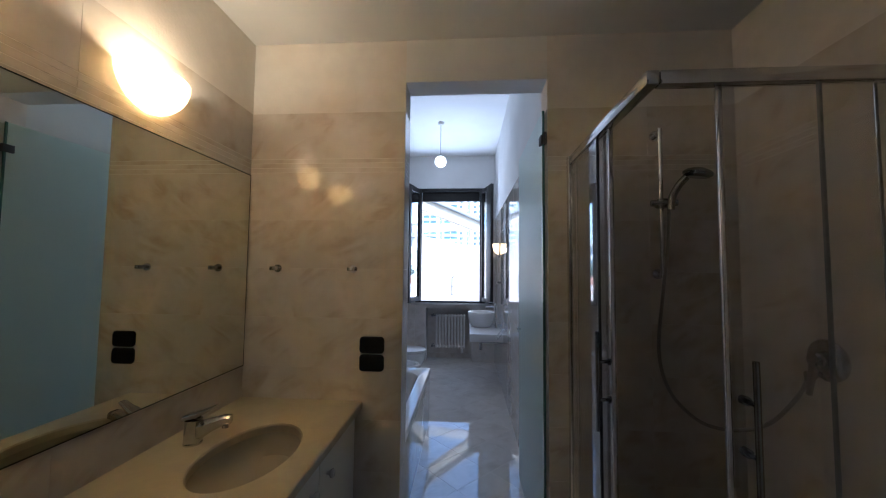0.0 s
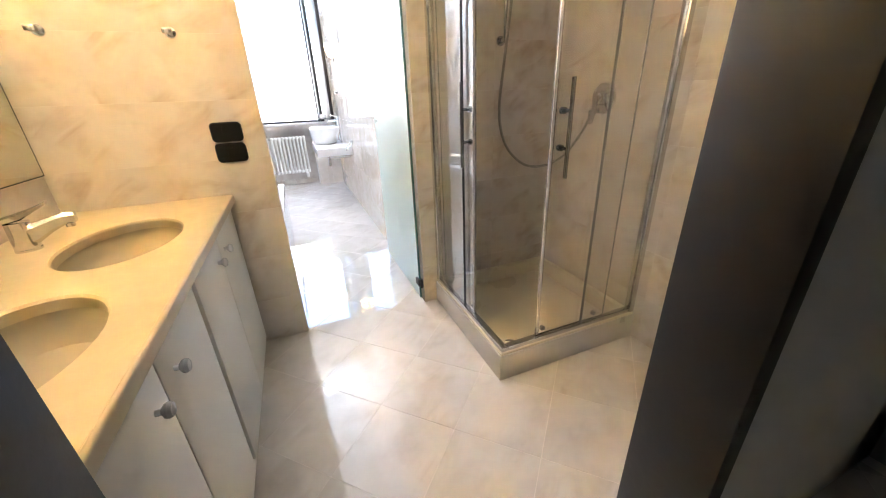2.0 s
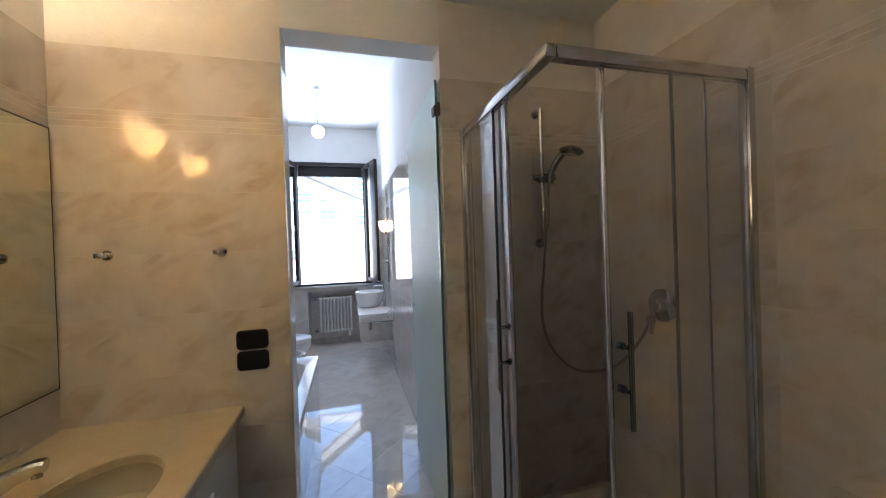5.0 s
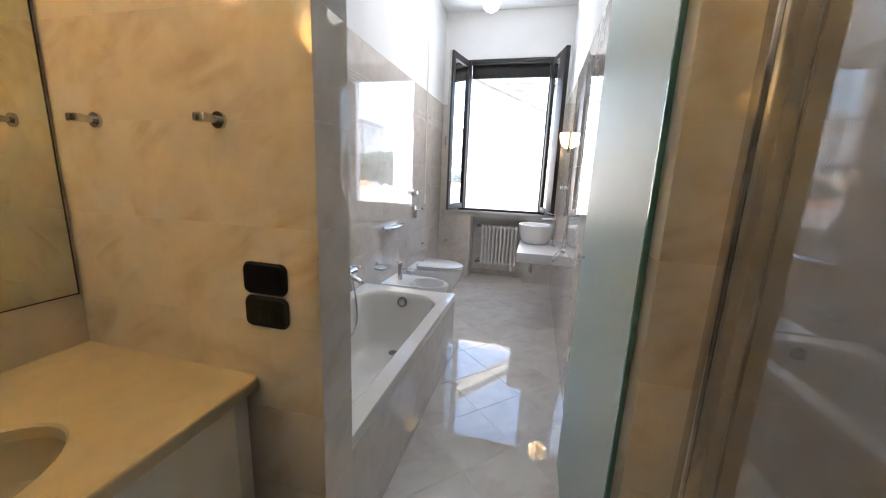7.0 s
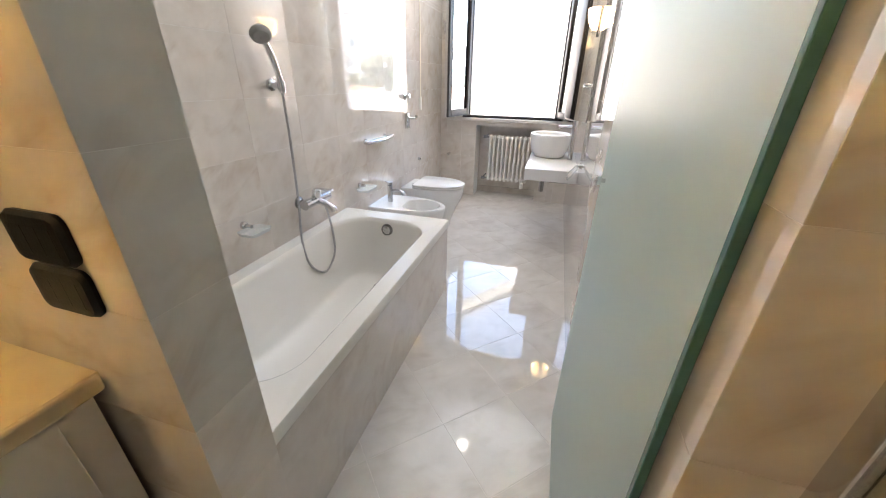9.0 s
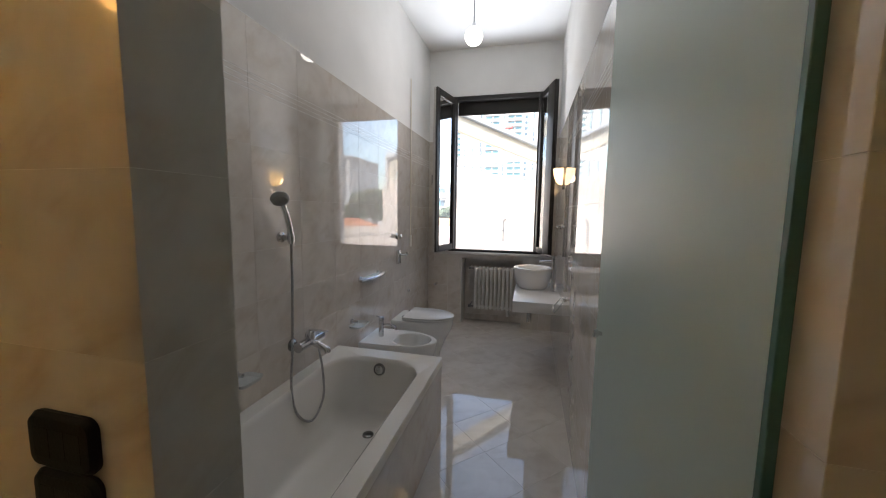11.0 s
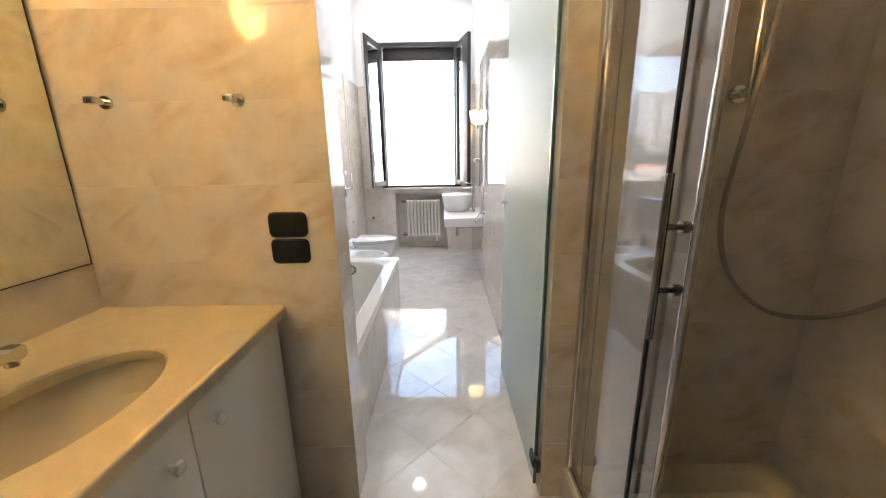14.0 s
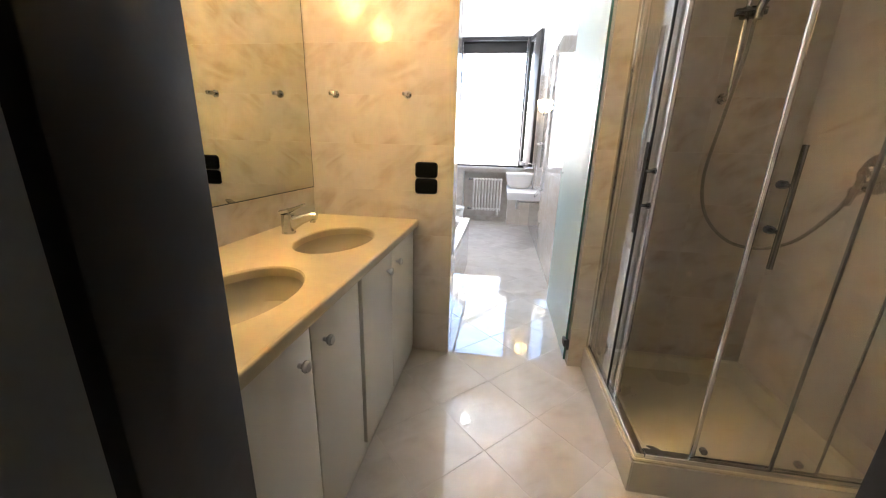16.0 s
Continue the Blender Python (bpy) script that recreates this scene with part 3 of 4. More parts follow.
tb = thing("towel_rail", "chrome towel rail with milky glass shelf above the bidet", "towel rail")
for yy in (2.10, 2.42):
    b = bmesh.new()
    rod(b, (XW, yy, 0.888), (XW + 0.064, yy, 0.888), 0.009)
    rod(b, (XW, yy, 0.888), (XW + 0.012, yy, 0.888), 0.020, n=20)
    part("post", b, M_CHROME, tb)
part("shelf", bx(XW + 0.004, XW + 0.052, 2.08, 2.46, 0.884, 0.891, bevel=0.002), M_MILK, tb, "milky glass strip")
part("bar", sweep(bmesh.new(), curve_points([(XW + 0.05, 2.03, 0.888), (XW + 0.066, 2.12, 0.888), (XW + 0.076, 2.25, 0.888), (XW + 0.066, 2.38, 0.888), (XW + 0.05, 2.47, 0.888)], 6), 0.0125, 14), M_CHROME, tb)

tap = thing("wall_valve", "chrome wall stop valve knob above the toilet", "valve")
b = bmesh.new()
lathe(b, [(0.030, 0), (0.030, 0.008), (0.013, 0.012), (0.013, 0.03), (0.022, 0.034), (0.024, 0.05), (0.0015, 0.056)], (XW, 2.87, 1.165), 22, True, True, Matrix.Rotation(radians(90), 3, "Y"))
part("knob", b, M_CHROME, tap)
jet = thing("bidet_spray_valve", "chrome spray outlet with hook beside the toilet", "valve")
b = bmesh.new()
chrome_box(b, (XW + 0.018, 2.88, 0.965), (0.034, 0.05, 0.13))
part("plate", b, M_CHROME, jet)
b = bmesh.new()
rod(b, (XW + 0.03, 2.90, 0.985), (XW + 0.085, 2.93, 0.985), 0.009)
rod(b, (XW + 0.085, 2.93, 0.98), (XW + 0.085, 2.93, 1.01), 0.012)
part("hook", b, M_CHROME, jet)

belt = thing("shutter_belt", "pale woven roller shutter belt on the tiled wall", "shutter belt")
part("strap", bx(XW + 0.004, XW + 0.0065, 3.259, 3.281, 1.10, 2.75), M_AWNING, belt)
part("winder", bx(XW, XW + 0.012, 3.25, 3.29, 1.03, 1.15, bevel=0.004), M_RAD, belt, "white plastic winder plate")

# ---------------------------------------------------------------- bidet and toilet


def ceramic_body(bm, xb, xt, yc, w, h):
    ls = []
    for z, k, tip in ((0.0, 0.72, 0.13), (0.05, 0.74, 0.125), (0.20, 0.86, 0.065), (h * 0.78, 0.97, 0.012), (h - 0.025, 1.0, 0.0), (h - 0.008, 1.0, 0.0), (h, 0.975, 0.006)):
        ls.append(dshape(xb, xt - tip, yc, w * k, z))
    return ls


bid = thing("bidet", "white ceramic floor-standing bidet", "bidet", at=(-0.5, 2.25, 0))
bh = 0.405
ls = ceramic_body(None, XW + 0.002, -0.205, 2.25, 0.365, bh)

b = bmesh.new()
rings(b, ls, True, False)
# rim, then the bowl


def onto(loop, cx, cy, a, w, z):
    """The loop's points drawn onto an oval."""
    out = []
    for p in loop:
        t = math.atan2((p.y - cy) / w, (p.x - cx) / a)
        out.append(Vector((cx + a * math.cos(t), cy + w * math.sin(t), z)))
    return out


bowl = [onto(ls[-1], -0.405, 2.25, a_, w_, z_) for a_, w_, z_ in ((0.160, 0.146, bh), (0.155, 0.141, bh - 0.003), (0.151, 0.137, bh - 0.012), (0.147, 0.133, bh - 0.07), (0.126, 0.112, bh - 0.14), (0.06, 0.05, bh - 0.18))]
rings(b, [ls[-1]] + bowl, False, True)
bmesh.ops.remove_doubles(b, verts=b.verts, dist=0.0004)
o = part("body", b, M_CERAMIC, bid)
o.matrix_parent_inverse = Matrix.Translation((0.5, -2.25, 0))
bt = thing("bidet_tap", "tall chrome single lever bidet tap", "tap")
part("column", rd((-0.665, 2.25, bh - 0.004), (-0.665, 2.25, bh + 0.135), 0.021, n=24), M_CHROME, bt)
b = bmesh.new()
sweep(b, curve_points([(-0.655, 2.25, bh + 0.085), (-0.60, 2.25, bh + 0.10), (-0.55, 2.25, bh + 0.085), (-0.535, 2.25, bh + 0.06)], 6), 0.010, 12)
part("spout", b, M_CHROME, bt)
b = bmesh.new()
rod(b, (-0.665, 2.25, bh + 0.138), (-0.665, 2.25, bh + 0.158), 0.022, n=24)
rod(b, (-0.665, 2.25, bh + 0.152), (-0.705, 2.25, bh + 0.160), 0.005)
part("lever", b, M_CHROME, bt)

wc = thing("toilet", "white ceramic back-to-wall toilet with closed lid", "toilet", at=(-0.5, 2.90, 0))
inv_w = Matrix.Translation((0.5, -2.90, 0))
b = bmesh.new()
rings(b, ceramic_body(None, XW + 0.002, -0.215, 2.90, 0.365, 0.385), True, True)
o = part("pan", b, M_CERAMIC, wc)
o.matrix_parent_inverse = inv_w
b = bmesh.new()
rings(b, [dshape(-0.655, -0.216, 2.90, 0.355, 0.389), dshape(-0.66, -0.208, 2.90, 0.368, 0.393), dshape(-0.66, -0.208, 2.90, 0.368, 0.403), dshape(-0.655, -0.214, 2.90, 0.358, 0.406)], True, True)
o = part("seat", b, M_CERAMIC, wc)
o.matrix_parent_inverse = inv_w
b = bmesh.new()
rings(b, [dshape(-0.66, -0.212, 2.90, 0.360, 0.409), dshape(-0.665, -0.206, 2.90, 0.372, 0.412), dshape(-0.665, -0.206, 2.90, 0.372, 0.420), dshape(-0.655, -0.225, 2.90, 0.345, 0.428)], True, True)
o = part("lid", b, M_CERAMIC, wc, "closed flat white lid")
o.matrix_parent_inverse = inv_w
for yy in (2.80, 3.0):
    o = part("hinge", rd((-0.675, yy - 0.015, 0.402), (-0.675, yy + 0.015, 0.402), 0.014), M_GREYP, wc, "dark seat hinge")
    o.matrix_parent_inverse = inv_w
fl = thing("flush_button", "small chrome flush fitting on the tiled wall", "flush fitting")
b = bmesh.new()
lathe(b, [(0.016, 0), (0.016, 0.01), (0.010, 0.02), (0.001, 0.021)], (XW, 3.21, 0.565), 16, True, True, Matrix.Rotation(radians(90), 3, "Y"))
part("button", b, M_CHROME, fl)
fv = thing("angle_valve", "chrome angle valve low on the wall", "valve")
b = bmesh.new()
rod(b, (-0.66, YF, 0.50), (-0.66, YF - 0.05, 0.50), 0.012)
rod(b, (-0.66, YF - 0.05, 0.50), (-0.66, YF - 0.075, 0.50), 0.018)
part("valve", b, M_CHROME, fv)

# ---------------------------------------------------------------- radiator
rad = thing("radiator", "white enamelled tubular column radiator in the wall niche", "radiator", at=(0.05, 4.03, 0.2))
inv_r = Matrix.Translation((-0.05, -4.03, -0.2))
ns, rx0, rx1 = 10, -0.196, 0.294
pitch = (rx1 - rx0) / ns
b = bmesh.new()
for yy in (-0.032, 0.032):
    rod(b, (0, yy, 0.235), (0, yy, 0.700), 0.0135, n=12)
for z in (0.225, 0.708):
    box(b, -0.0165, 0.0165, -0.048, 0.048, z - 0.022, z + 0.022, 0.011, 3)
sec_me = mesh_of(b, "section", M_RAD)
for i in range(ns):
    o = new("section", sec_me)
    o.parent = rad
    o.matrix_parent_inverse = inv_r
    o.location = (rx0 + pitch * (i + 0.5), 4.03, 0)
for z in (0.225, 0.708):
    o = part("header", rd((rx0 + 0.01, 4.03, z), (rx1 - 0.01, 4.03, z), 0.014), M_RAD, rad)
    o.matrix_parent_inverse = inv_r
for z in (0.225, 0.708):
    b = bmesh.new()
    rod(b, (rx0 + 0.01, 4.03, z), (rx0 - 0.05, 4.03, z), 0.010)
    rod(b, (rx0 - 0.03, 4.03, z), (rx0 - 0.065, 4.03, z), 0.017)
    rod(b, (rx0 - 0.048, 4.03, z), (rx0 - 0.048, 4.23, z), 0.009)
    o = part("valve", b, M_GREYP, rad, "dark radiator valve")
    o.matrix_parent_inverse = inv_r
o = part("bleed_valve", rod(rd((rx1 - 0.06, 4.0, 0.135), (rx1 - 0.06, 4.0, 0.20), 0.020, n=18), (rx1 - 0.06, 4.0, 0.16), (rx1 - 0.06, 4.03, 0.215), 0.010), M_RAD, rad, "white plastic drain valve")
o.matrix_parent_inverse = inv_r
for x in (-0.07, 0.17):
    b = bmesh.new()
    box(b, x - 0.012, x + 0.012, 4.05, 4.23, 0.66, 0.69, 0.003)
    o = part("bracket", b, M_RAD, rad)
    o.matrix_parent_inverse = inv_r

# ---------------------------------------------------------------- washstand on the east wall
ctr = solid("washstand_counter", bx(0.347, XR, 2.576, 3.46, 0.594, 0.686, bevel=0.004), M_COUNTER, "thick white wall-hung washstand counter", "counter")
vb = thing("vessel_basin", "round white ceramic vessel basin on the counter", "washbasin", at=(0.505, 3.17, 0.686))
b = bmesh.new()
lathe(b, [(0.001, 0.0), (0.112, 0.0), (0.126, 0.004), (0.140, 0.018), (0.158, 0.060), (0.171, 0.115), (0.179, 0.170), (0.181, 0.192), (0.178, 0.199), (0.171, 0.202), (0.152, 0.201), (0.146, 0.197), (0.141, 0.186), (0.128, 0.110), (0.100, 0.050), (0.060, 0.030), (0.022, 0.024), (0.001, 0.022)], (0, 0, 0), 48, True, True)
part("bowl", b, M_CERAMIC, vb)
b = bmesh.new()
lathe(b, [(0.001, 0.031), (0.020, 0.030), (0.022, 0.023)], (0, 0, 0), 20, True, True)
part("waste", b, M_CHROME, vb)
bt2 = thing("basin_tap", "tall chrome basin mixer beside the vessel basin", "tap")
part("column", rd((0.69, 3.06, 0.684), (0.69, 3.06, 0.985), 0.020, n=24), M_CHROME, bt2)
b = bmesh.new()
rod(b, (0.69, 3.06, 0.965), (0.565, 3.11, 0.955), 0.011, n=14)
rod(b, (0.567, 3.109, 0.96), (0.566, 3.11, 0.938), 0.012, n=14)
part("spout", b, M_CHROME, bt2)
b = bmesh.new()
rod(b, (0.69, 3.06, 0.986), (0.69, 3.06, 1.012), 0.021, n=24)
rod(b, (0.69, 3.06, 1.005), (0.60, 3.04, 1.028), 0.006)
part("lever", b, M_CHROME, bt2)
tr = thing("basin_trap", "chrome siphon pipe under the washstand counter", "siphon")
b = bmesh.new()
rod(b, (0.485, 2.80, 0.60), (0.485, 2.80, 0.50), 0.014, n=20)
rod(b, (0.485, 2.80, 0.53), (0.485, 2.80, 0.455), 0.021, n=20)
part("bottle", b, M_CHROME, tr)
part("outlet_pipe", rd((0.485, 2.80, 0.545), (XR, 2.80, 0.545), 0.011), M_CHROME, tr)
RY, RZ = 2.45, 0.668
sd = thing("towel_ring", "clear acrylic towel ring on a chrome wall mount", "towel ring")
b = bmesh.new()
rod(b, (XR, RY, RZ + 0.09), (XR - 0.010, RY, RZ + 0.09), 0.021, n=20)
rod(b, (XR, RY, RZ + 0.09), (XR - 0.028, RY, RZ + 0.09), 0.012)
part("mount", b, M_CHROME, sd)
b = bmesh.new()
loop = [(XR - 0.022, RY - 0.06, RZ + 0.088), (XR - 0.046, RY - 0.082, RZ + 0.052), (XR - 0.076, RY - 0.082, RZ + 0.012), (XR - 0.080, RY - 0.06, RZ), (XR - 0.082, RY, RZ),
        (XR - 0.080, RY + 0.06, RZ), (XR - 0.076, RY + 0.082, RZ + 0.012), (XR - 0.046, RY + 0.082, RZ + 0.052), (XR - 0.022, RY + 0.06, RZ + 0.088), (XR - 0.022, RY - 0.06, RZ + 0.088)]
sweep(b, curve_points(loop, 5), 0.005, 10)
part("ring", b, M_MILK, sd, "clear acrylic loop").visible_shadow = False
part("clip", rd((XR - 0.082, RY - 0.022, RZ), (XR - 0.082, RY + 0.022, RZ), 0.009), M_CHROME, sd)
tp = thing("water_stop_tap", "small chrome stop tap on the tiled wall", "valve")
b = bmesh.new()
lathe(b, [(0.024, 0), (0.024, 0.008), (0.012, 0.012), (0.012, 0.028), (0.02, 0.032), (0.0015, 0.04)], (XR, 3.2, 1.28), 20, True, True, Matrix.Rotation(radians(-90), 3, "Y"))
part("knob", b, M_DCHROME, tp)

# ---------------------------------------------------------------- lamps


def half_bowl(bm, c, out, r, h, n=20):
    """A half bowl that opens upwards, flat against a wall."""
    ls = []
    for k in range(9):
        a = radians(90 * k / 8)
        rr, z = r * math.sin(a) + 0.004, h * (1 - math.cos(a))
        ls.append([Vector((c[0] + out * rr * math.sin(math.pi * i / n) * 0.9, c[1] + rr * math.cos(math.pi * i / n), c[2] + z)) for i in range(n + 1)])
    vs = [[bm.verts.new(p) for p in l] for l in ls]
    for a, b2 in zip(vs, vs[1:]):
        for i in range(n):
            bm.faces.new((a[i], a[i + 1], b2[i + 1], b2[i]))
    bmesh.ops.solidify(bm, geom=bm.faces[:], thickness=0.004)
    return bm


pl = thing("pendant_lamp", "lit white opal globe pendant lamp", "pendant lamp", at=(-0.03, 2.64, TOP))
b = bmesh.new()
lathe(b, [(0.001, -0.071)] + [(0.071 * math.sin(radians(a)), -0.071 * math.cos(radians(a))) for a in range(12, 171, 12)] + [(0.012, 0.07)], (0, 0, 2.80 - TOP), 32, True, True)
part("globe", b, M_GLOBE, pl, "glowing white glass globe").visible_shadow = False
part("cord", rd((0, 0, 2.89 - TOP), (0, 0, 0), 0.0035), M_GREYP, pl)
part("cap", rd((0, 0, 2.868 - TOP), (0, 0, 2.90 - TOP), 0.018, 0.012), M_CHROME, pl)
part("ceiling_rose", rd((0, 0, -0.03), (0, 0, 0), 0.03, 0.045), M_PLASTER, pl)

sc = thing("wall_sconce", "lit amber glass half-bowl wall sconce", "wall lamp", at=(XR, 3.10, 1.68))
part("shade", half_bowl(bmesh.new(), (-0.012, 0, -0.02), -1, 0.088, 0.145), M_SCONCE, sc, "glowing amber glass shade").visible_shadow = False
b = bmesh.new()
box(b, -0.011, 0, -0.022, 0.022, -0.06, 0.135, 0.003)
box(b, -0.094, -0.005, -0.006, 0.006, 0.088, 0.1, 0.002)
part("bracket", b, M_RUBBER, sc, "dark metal bracket")
for sy in (-0.6, -1.2):
    s2 = thing("vanity_sconce", "lit amber glass half-bowl lamp above the mirror", "wall lamp", "lamps over the vanity mirror", at=(AL, sy, 1.99))
    part("shade", half_bowl(bmesh.new(), (0, 0, 0), 1, 0.125, 0.125), M_VSHADE, s2, "glowing amber glass shade")
    part("bracket", bx(0, 0.012, -0.03, 0.03, 0.03, 0.14, bevel=0.003), M_CHROME, s2)

# ---------------------------------------------------------------- vanity with two basins
VX, VZ = -0.187, 0.815
ovals = [(-0.437, -0.505), (-0.437, -1.115)]
wt = thing("vanity_worktop", "cream stone vanity top with two oval cutouts", "worktop")
N = 40
b = bmesh.new()


def slab_with_oval(bm, x0, x1, y0, y1, cx, cy, a, c, z0, z1):
    """One bay of the worktop round an oval cutout, edges eased."""
    def outer(z, e=0.0):
        out = []
        for i in range(N):
            t = 2 * math.pi * i / N
            dx, dy = math.cos(t), math.sin(t)
            sx = ((x1 - e - cx) if dx > 0 else (x0 - cx)) / dx if abs(dx) > 1e-9 else 1e9
            sy = ((y1 - cy) if dy > 0 else (y0 - cy)) / dy if abs(dy) > 1e-9 else 1e9
            s = min(sx, sy)
            out.append(Vector((cx + dx * s, cy + dy * s, z)))
        # pull the nearest samples into the corners
        for qx in (x0, x1 - e):
            for qy in (y0, y1):
                k = min(range(N), key=lambda i: (out[i].x - qx) ** 2 + (out[i].y - qy) ** 2)
                out[k] = Vector((qx, qy, z))
        return out
    rings(bm, [outer(z0), outer(z1 - 0.001), outer(z1, 0.001), ellipse(cx, cy, a + 0.005, c + 0.005, z1, N), ellipse(cx, cy, a, c, z1 - 0.006, N), ellipse(cx, cy, a, c, z0, N), outer(z0)], False, False)


slab_with_oval(b, AL, VX - 0.009, -0.80, 0.0, *ovals[0], 0.150, 0.226, VZ - 0.032, VZ)
slab_with_oval(b, AL, VX - 0.009, YE, -0.80, *ovals[1], 0.150, 0.226, VZ - 0.032, VZ)
part("slab", b, M_TRAVERT, wt)
part("nosing", bx(VX - 0.03, VX, YE + 0.001, -0.001, VZ - 0.038, VZ - 0.0006, bevel=0.008, segs=4), M_TRAVERT, wt, "rounded stone front edge")
for cx, cy in ovals:
    b = bmesh.new()
    rings(b, [ellipse(cx, cy, a, c, z, N) for a, c, z in ((0.18, 0.256, VZ - 0.034), (0.157, 0.233, VZ - 0.034), (0.152, 0.228, VZ - 0.06), (0.132, 0.20, VZ - 0.11), (0.085, 0.125, VZ - 0.145), (0.03, 0.035, VZ - 0.155), (0.02, 0.02, VZ - 0.157))], False, True)
    ub = thing("undermount_basin", "beige oval undermount basin below the stone top", "washbasin", "basins in the vanity")
    part("bowl", b, M_BOWL, ub)
    b = bmesh.new()
    lathe(b, [(0.001, 0.004), (0.019, 0.003), (0.021, 0.0)], (cx, cy, VZ - 0.1565), 20, True, True)
    part("waste", b, M_CHROME, ub)

fa = thing("vanity_tap", "chrome single lever basin tap on the stone top", "tap", at=(-0.68, -0.465, VZ))


def bar(stations):
    """A squarish bar with eased corners through (x, z, half width, half height) stations."""
    return rings(bmesh.new(), [[Vector((x, yy * w, z + zz * h)) for yy, zz in ((-1, -0.6), (-0.6, -1), (0.6, -1), (1, -0.6), (1, 0.6), (0.6, 1), (-0.6, 1), (-1, 0.6))] for x, z, w, h in stations], True, True)


b = bmesh.new()
rod(b, (0, 0, 0), (0, 0, 0.006), 0.031, n=24)
rings(b, [rrect(-0.028, 0.028, -0.026, 0.026, 0.018, 0.005, 5), rrect(-0.026, 0.027, -0.025, 0.025, 0.016, 0.05, 5), rrect(-0.024, 0.026, -0.024, 0.024, 0.014, 0.086, 5)], True, True)
part("body", b, M_CHROME, fa)
b = bar(((0.0, 0.040, 0.023, 0.034), (0.035, 0.050, 0.022, 0.029), (0.07, 0.066, 0.021, 0.021), (0.105, 0.078, 0.020, 0.017), (0.126, 0.078, 0.019, 0.015)))
rod(b, (0.108, 0, 0.066), (0.108, 0, 0.050), 0.012)
part("spout", b, M_CHROME, fa)
part("lever", bar(((-0.030, 0.094, 0.024, 0.009), (0.015, 0.103, 0.022, 0.011), (0.045, 0.116, 0.016, 0.007), (0.078, 0.131, 0.013, 0.005))), M_CHROME, fa)
fa.rotation_euler[2] = radians(14)

cab = thing("vanity_cabinet", "white lacquered vanity cabinet with four doors", "cabinet", at=(-0.5, -0.72, 0))
inv_c = Matrix.Translation((0.5, 0.72, 0))
CX = -0.222


def cpart(name, bm, mat, label="", parent=None):
    o = part(name, bm, mat, parent or cab, label)
    if parent is None:
        o.matrix_parent_inverse = inv_c
    return o


for nm, q in (("plinth", (CX - 0.016, CX, YE, -0.012, 0.0, 0.08)), ("filler_stile", (CX - 0.016, CX, -0.07, -0.012, 0.08, 0.7825)),
              ("centre_stile", (CX - 0.016, CX, -0.848, -0.820, 0.08, 0.7825)), ("side_panel", (AL + 0.01, CX - 0.016, -0.03, -0.012, 0.0, 0.7825)),
              ("side_panel", (AL + 0.01, CX - 0.016, YE, YE + 0.018, 0.0, 0.7825)), ("bottom_shelf", (AL + 0.01, CX - 0.016, YE + 0.018, -0.03, 0.08, 0.098))):
    cpart(nm, bx(*q), M_CAB)
for (ya, yb), ky in (((-0.466, -0.074), -0.40), ((-0.818, -0.470), -0.54), ((-1.162, -0.850), -1.10), ((-1.445, -1.166), -1.225)):
    b = bx(CX + 0.001, CX + 0.021, ya, yb, 0.075, 0.776, bevel=0.003)
    d = cpart("door", b, M_CAB)
    b = bmesh.new()
    lathe(b, [(0.006, 0), (0.006, 0.010), (0.013, 0.015), (0.0155, 0.021), (0.0125, 0.028), (0.001, 0.031)], (CX + 0.0205, ky, 0.698), 18, True, True, Matrix.Rotation(radians(90), 3, "Y"))
    part("knob", b, M_CERAMIC, d, "round white porcelain knob")

mir = thing("vanity_mirror", "large frameless mirror above the vanity", "mirror")
part("glass", bx(AL + 0.002, AL + 0.0075, -1.42, -0.012, 0.972, 1.925, bevel=0.001, segs=1), M_MIRROR, mir, smooth=False)
b = bmesh.new()
for q in ((-1.42, -0.012, 0.969, 0.9715), (-1.42, -0.012, 1.9255, 1.928), (-0.0115, -0.009, 0.969, 1.928)):
    box(b, AL, AL + 0.008, *q)
part("edge_strip", b, M_RUBBER, mir, "thin dark edge")

# two leftover towel bar brackets and two switch plates on the partition
for hx in (-0.635, -0.248):
    hk = thing("towel_bracket", "chrome towel bar bracket without its bar", "bracket", "brackets on the partition wall")
    b = bmesh.new()
    rod(b, (hx, 0, 1.454), (hx, -0.008, 1.454), 0.019, n=20)
    rod(b, (hx, -0.006, 1.454), (hx, -0.045, 1.454), 0.009)
    box(b, hx - 0.016, hx + 0.016, -0.058, -0.034, 1.444, 1.464, 0.004)
    part("post", b, M_CHROME, hk)
for z0, z1 in ((1.046, 1.125), (0.960, 1.039)):
    sw = thing("light_switch", "glossy black plastic light switch plate", "light switch", "switches on the partition wall")
    b = bmesh.new()
    ls = [rrect(-0.207, -0.087, z0, z1, 0.018, 0, 5), rrect(-0.208, -0.086, z0 - 0.001, z1 + 0.001, 0.018, 0.006, 5), rrect(-0.203, -0.091, z0 + 0.004, z1 - 0.004, 0.015, 0.013, 5), rrect(-0.192, -0.102, z0 + 0.016, z1 - 0.016, 0.004, 0.0145, 5)]
    ls = [[Vector((p.x, -p.z, p.y)) for p in l] for l in ls]
    rings(b, ls, True, True)
    part("plate", b, M_BLACK, sw)
    for k in range(3):
        xa = -0.1905 + k * 0.0292
        part("rocker", bx(xa, xa + 0.0286, -0.0149, -0.013, z0 + 0.018, z1 - 0.018, bevel=0.0003, segs=1), M_BLACK, sw)

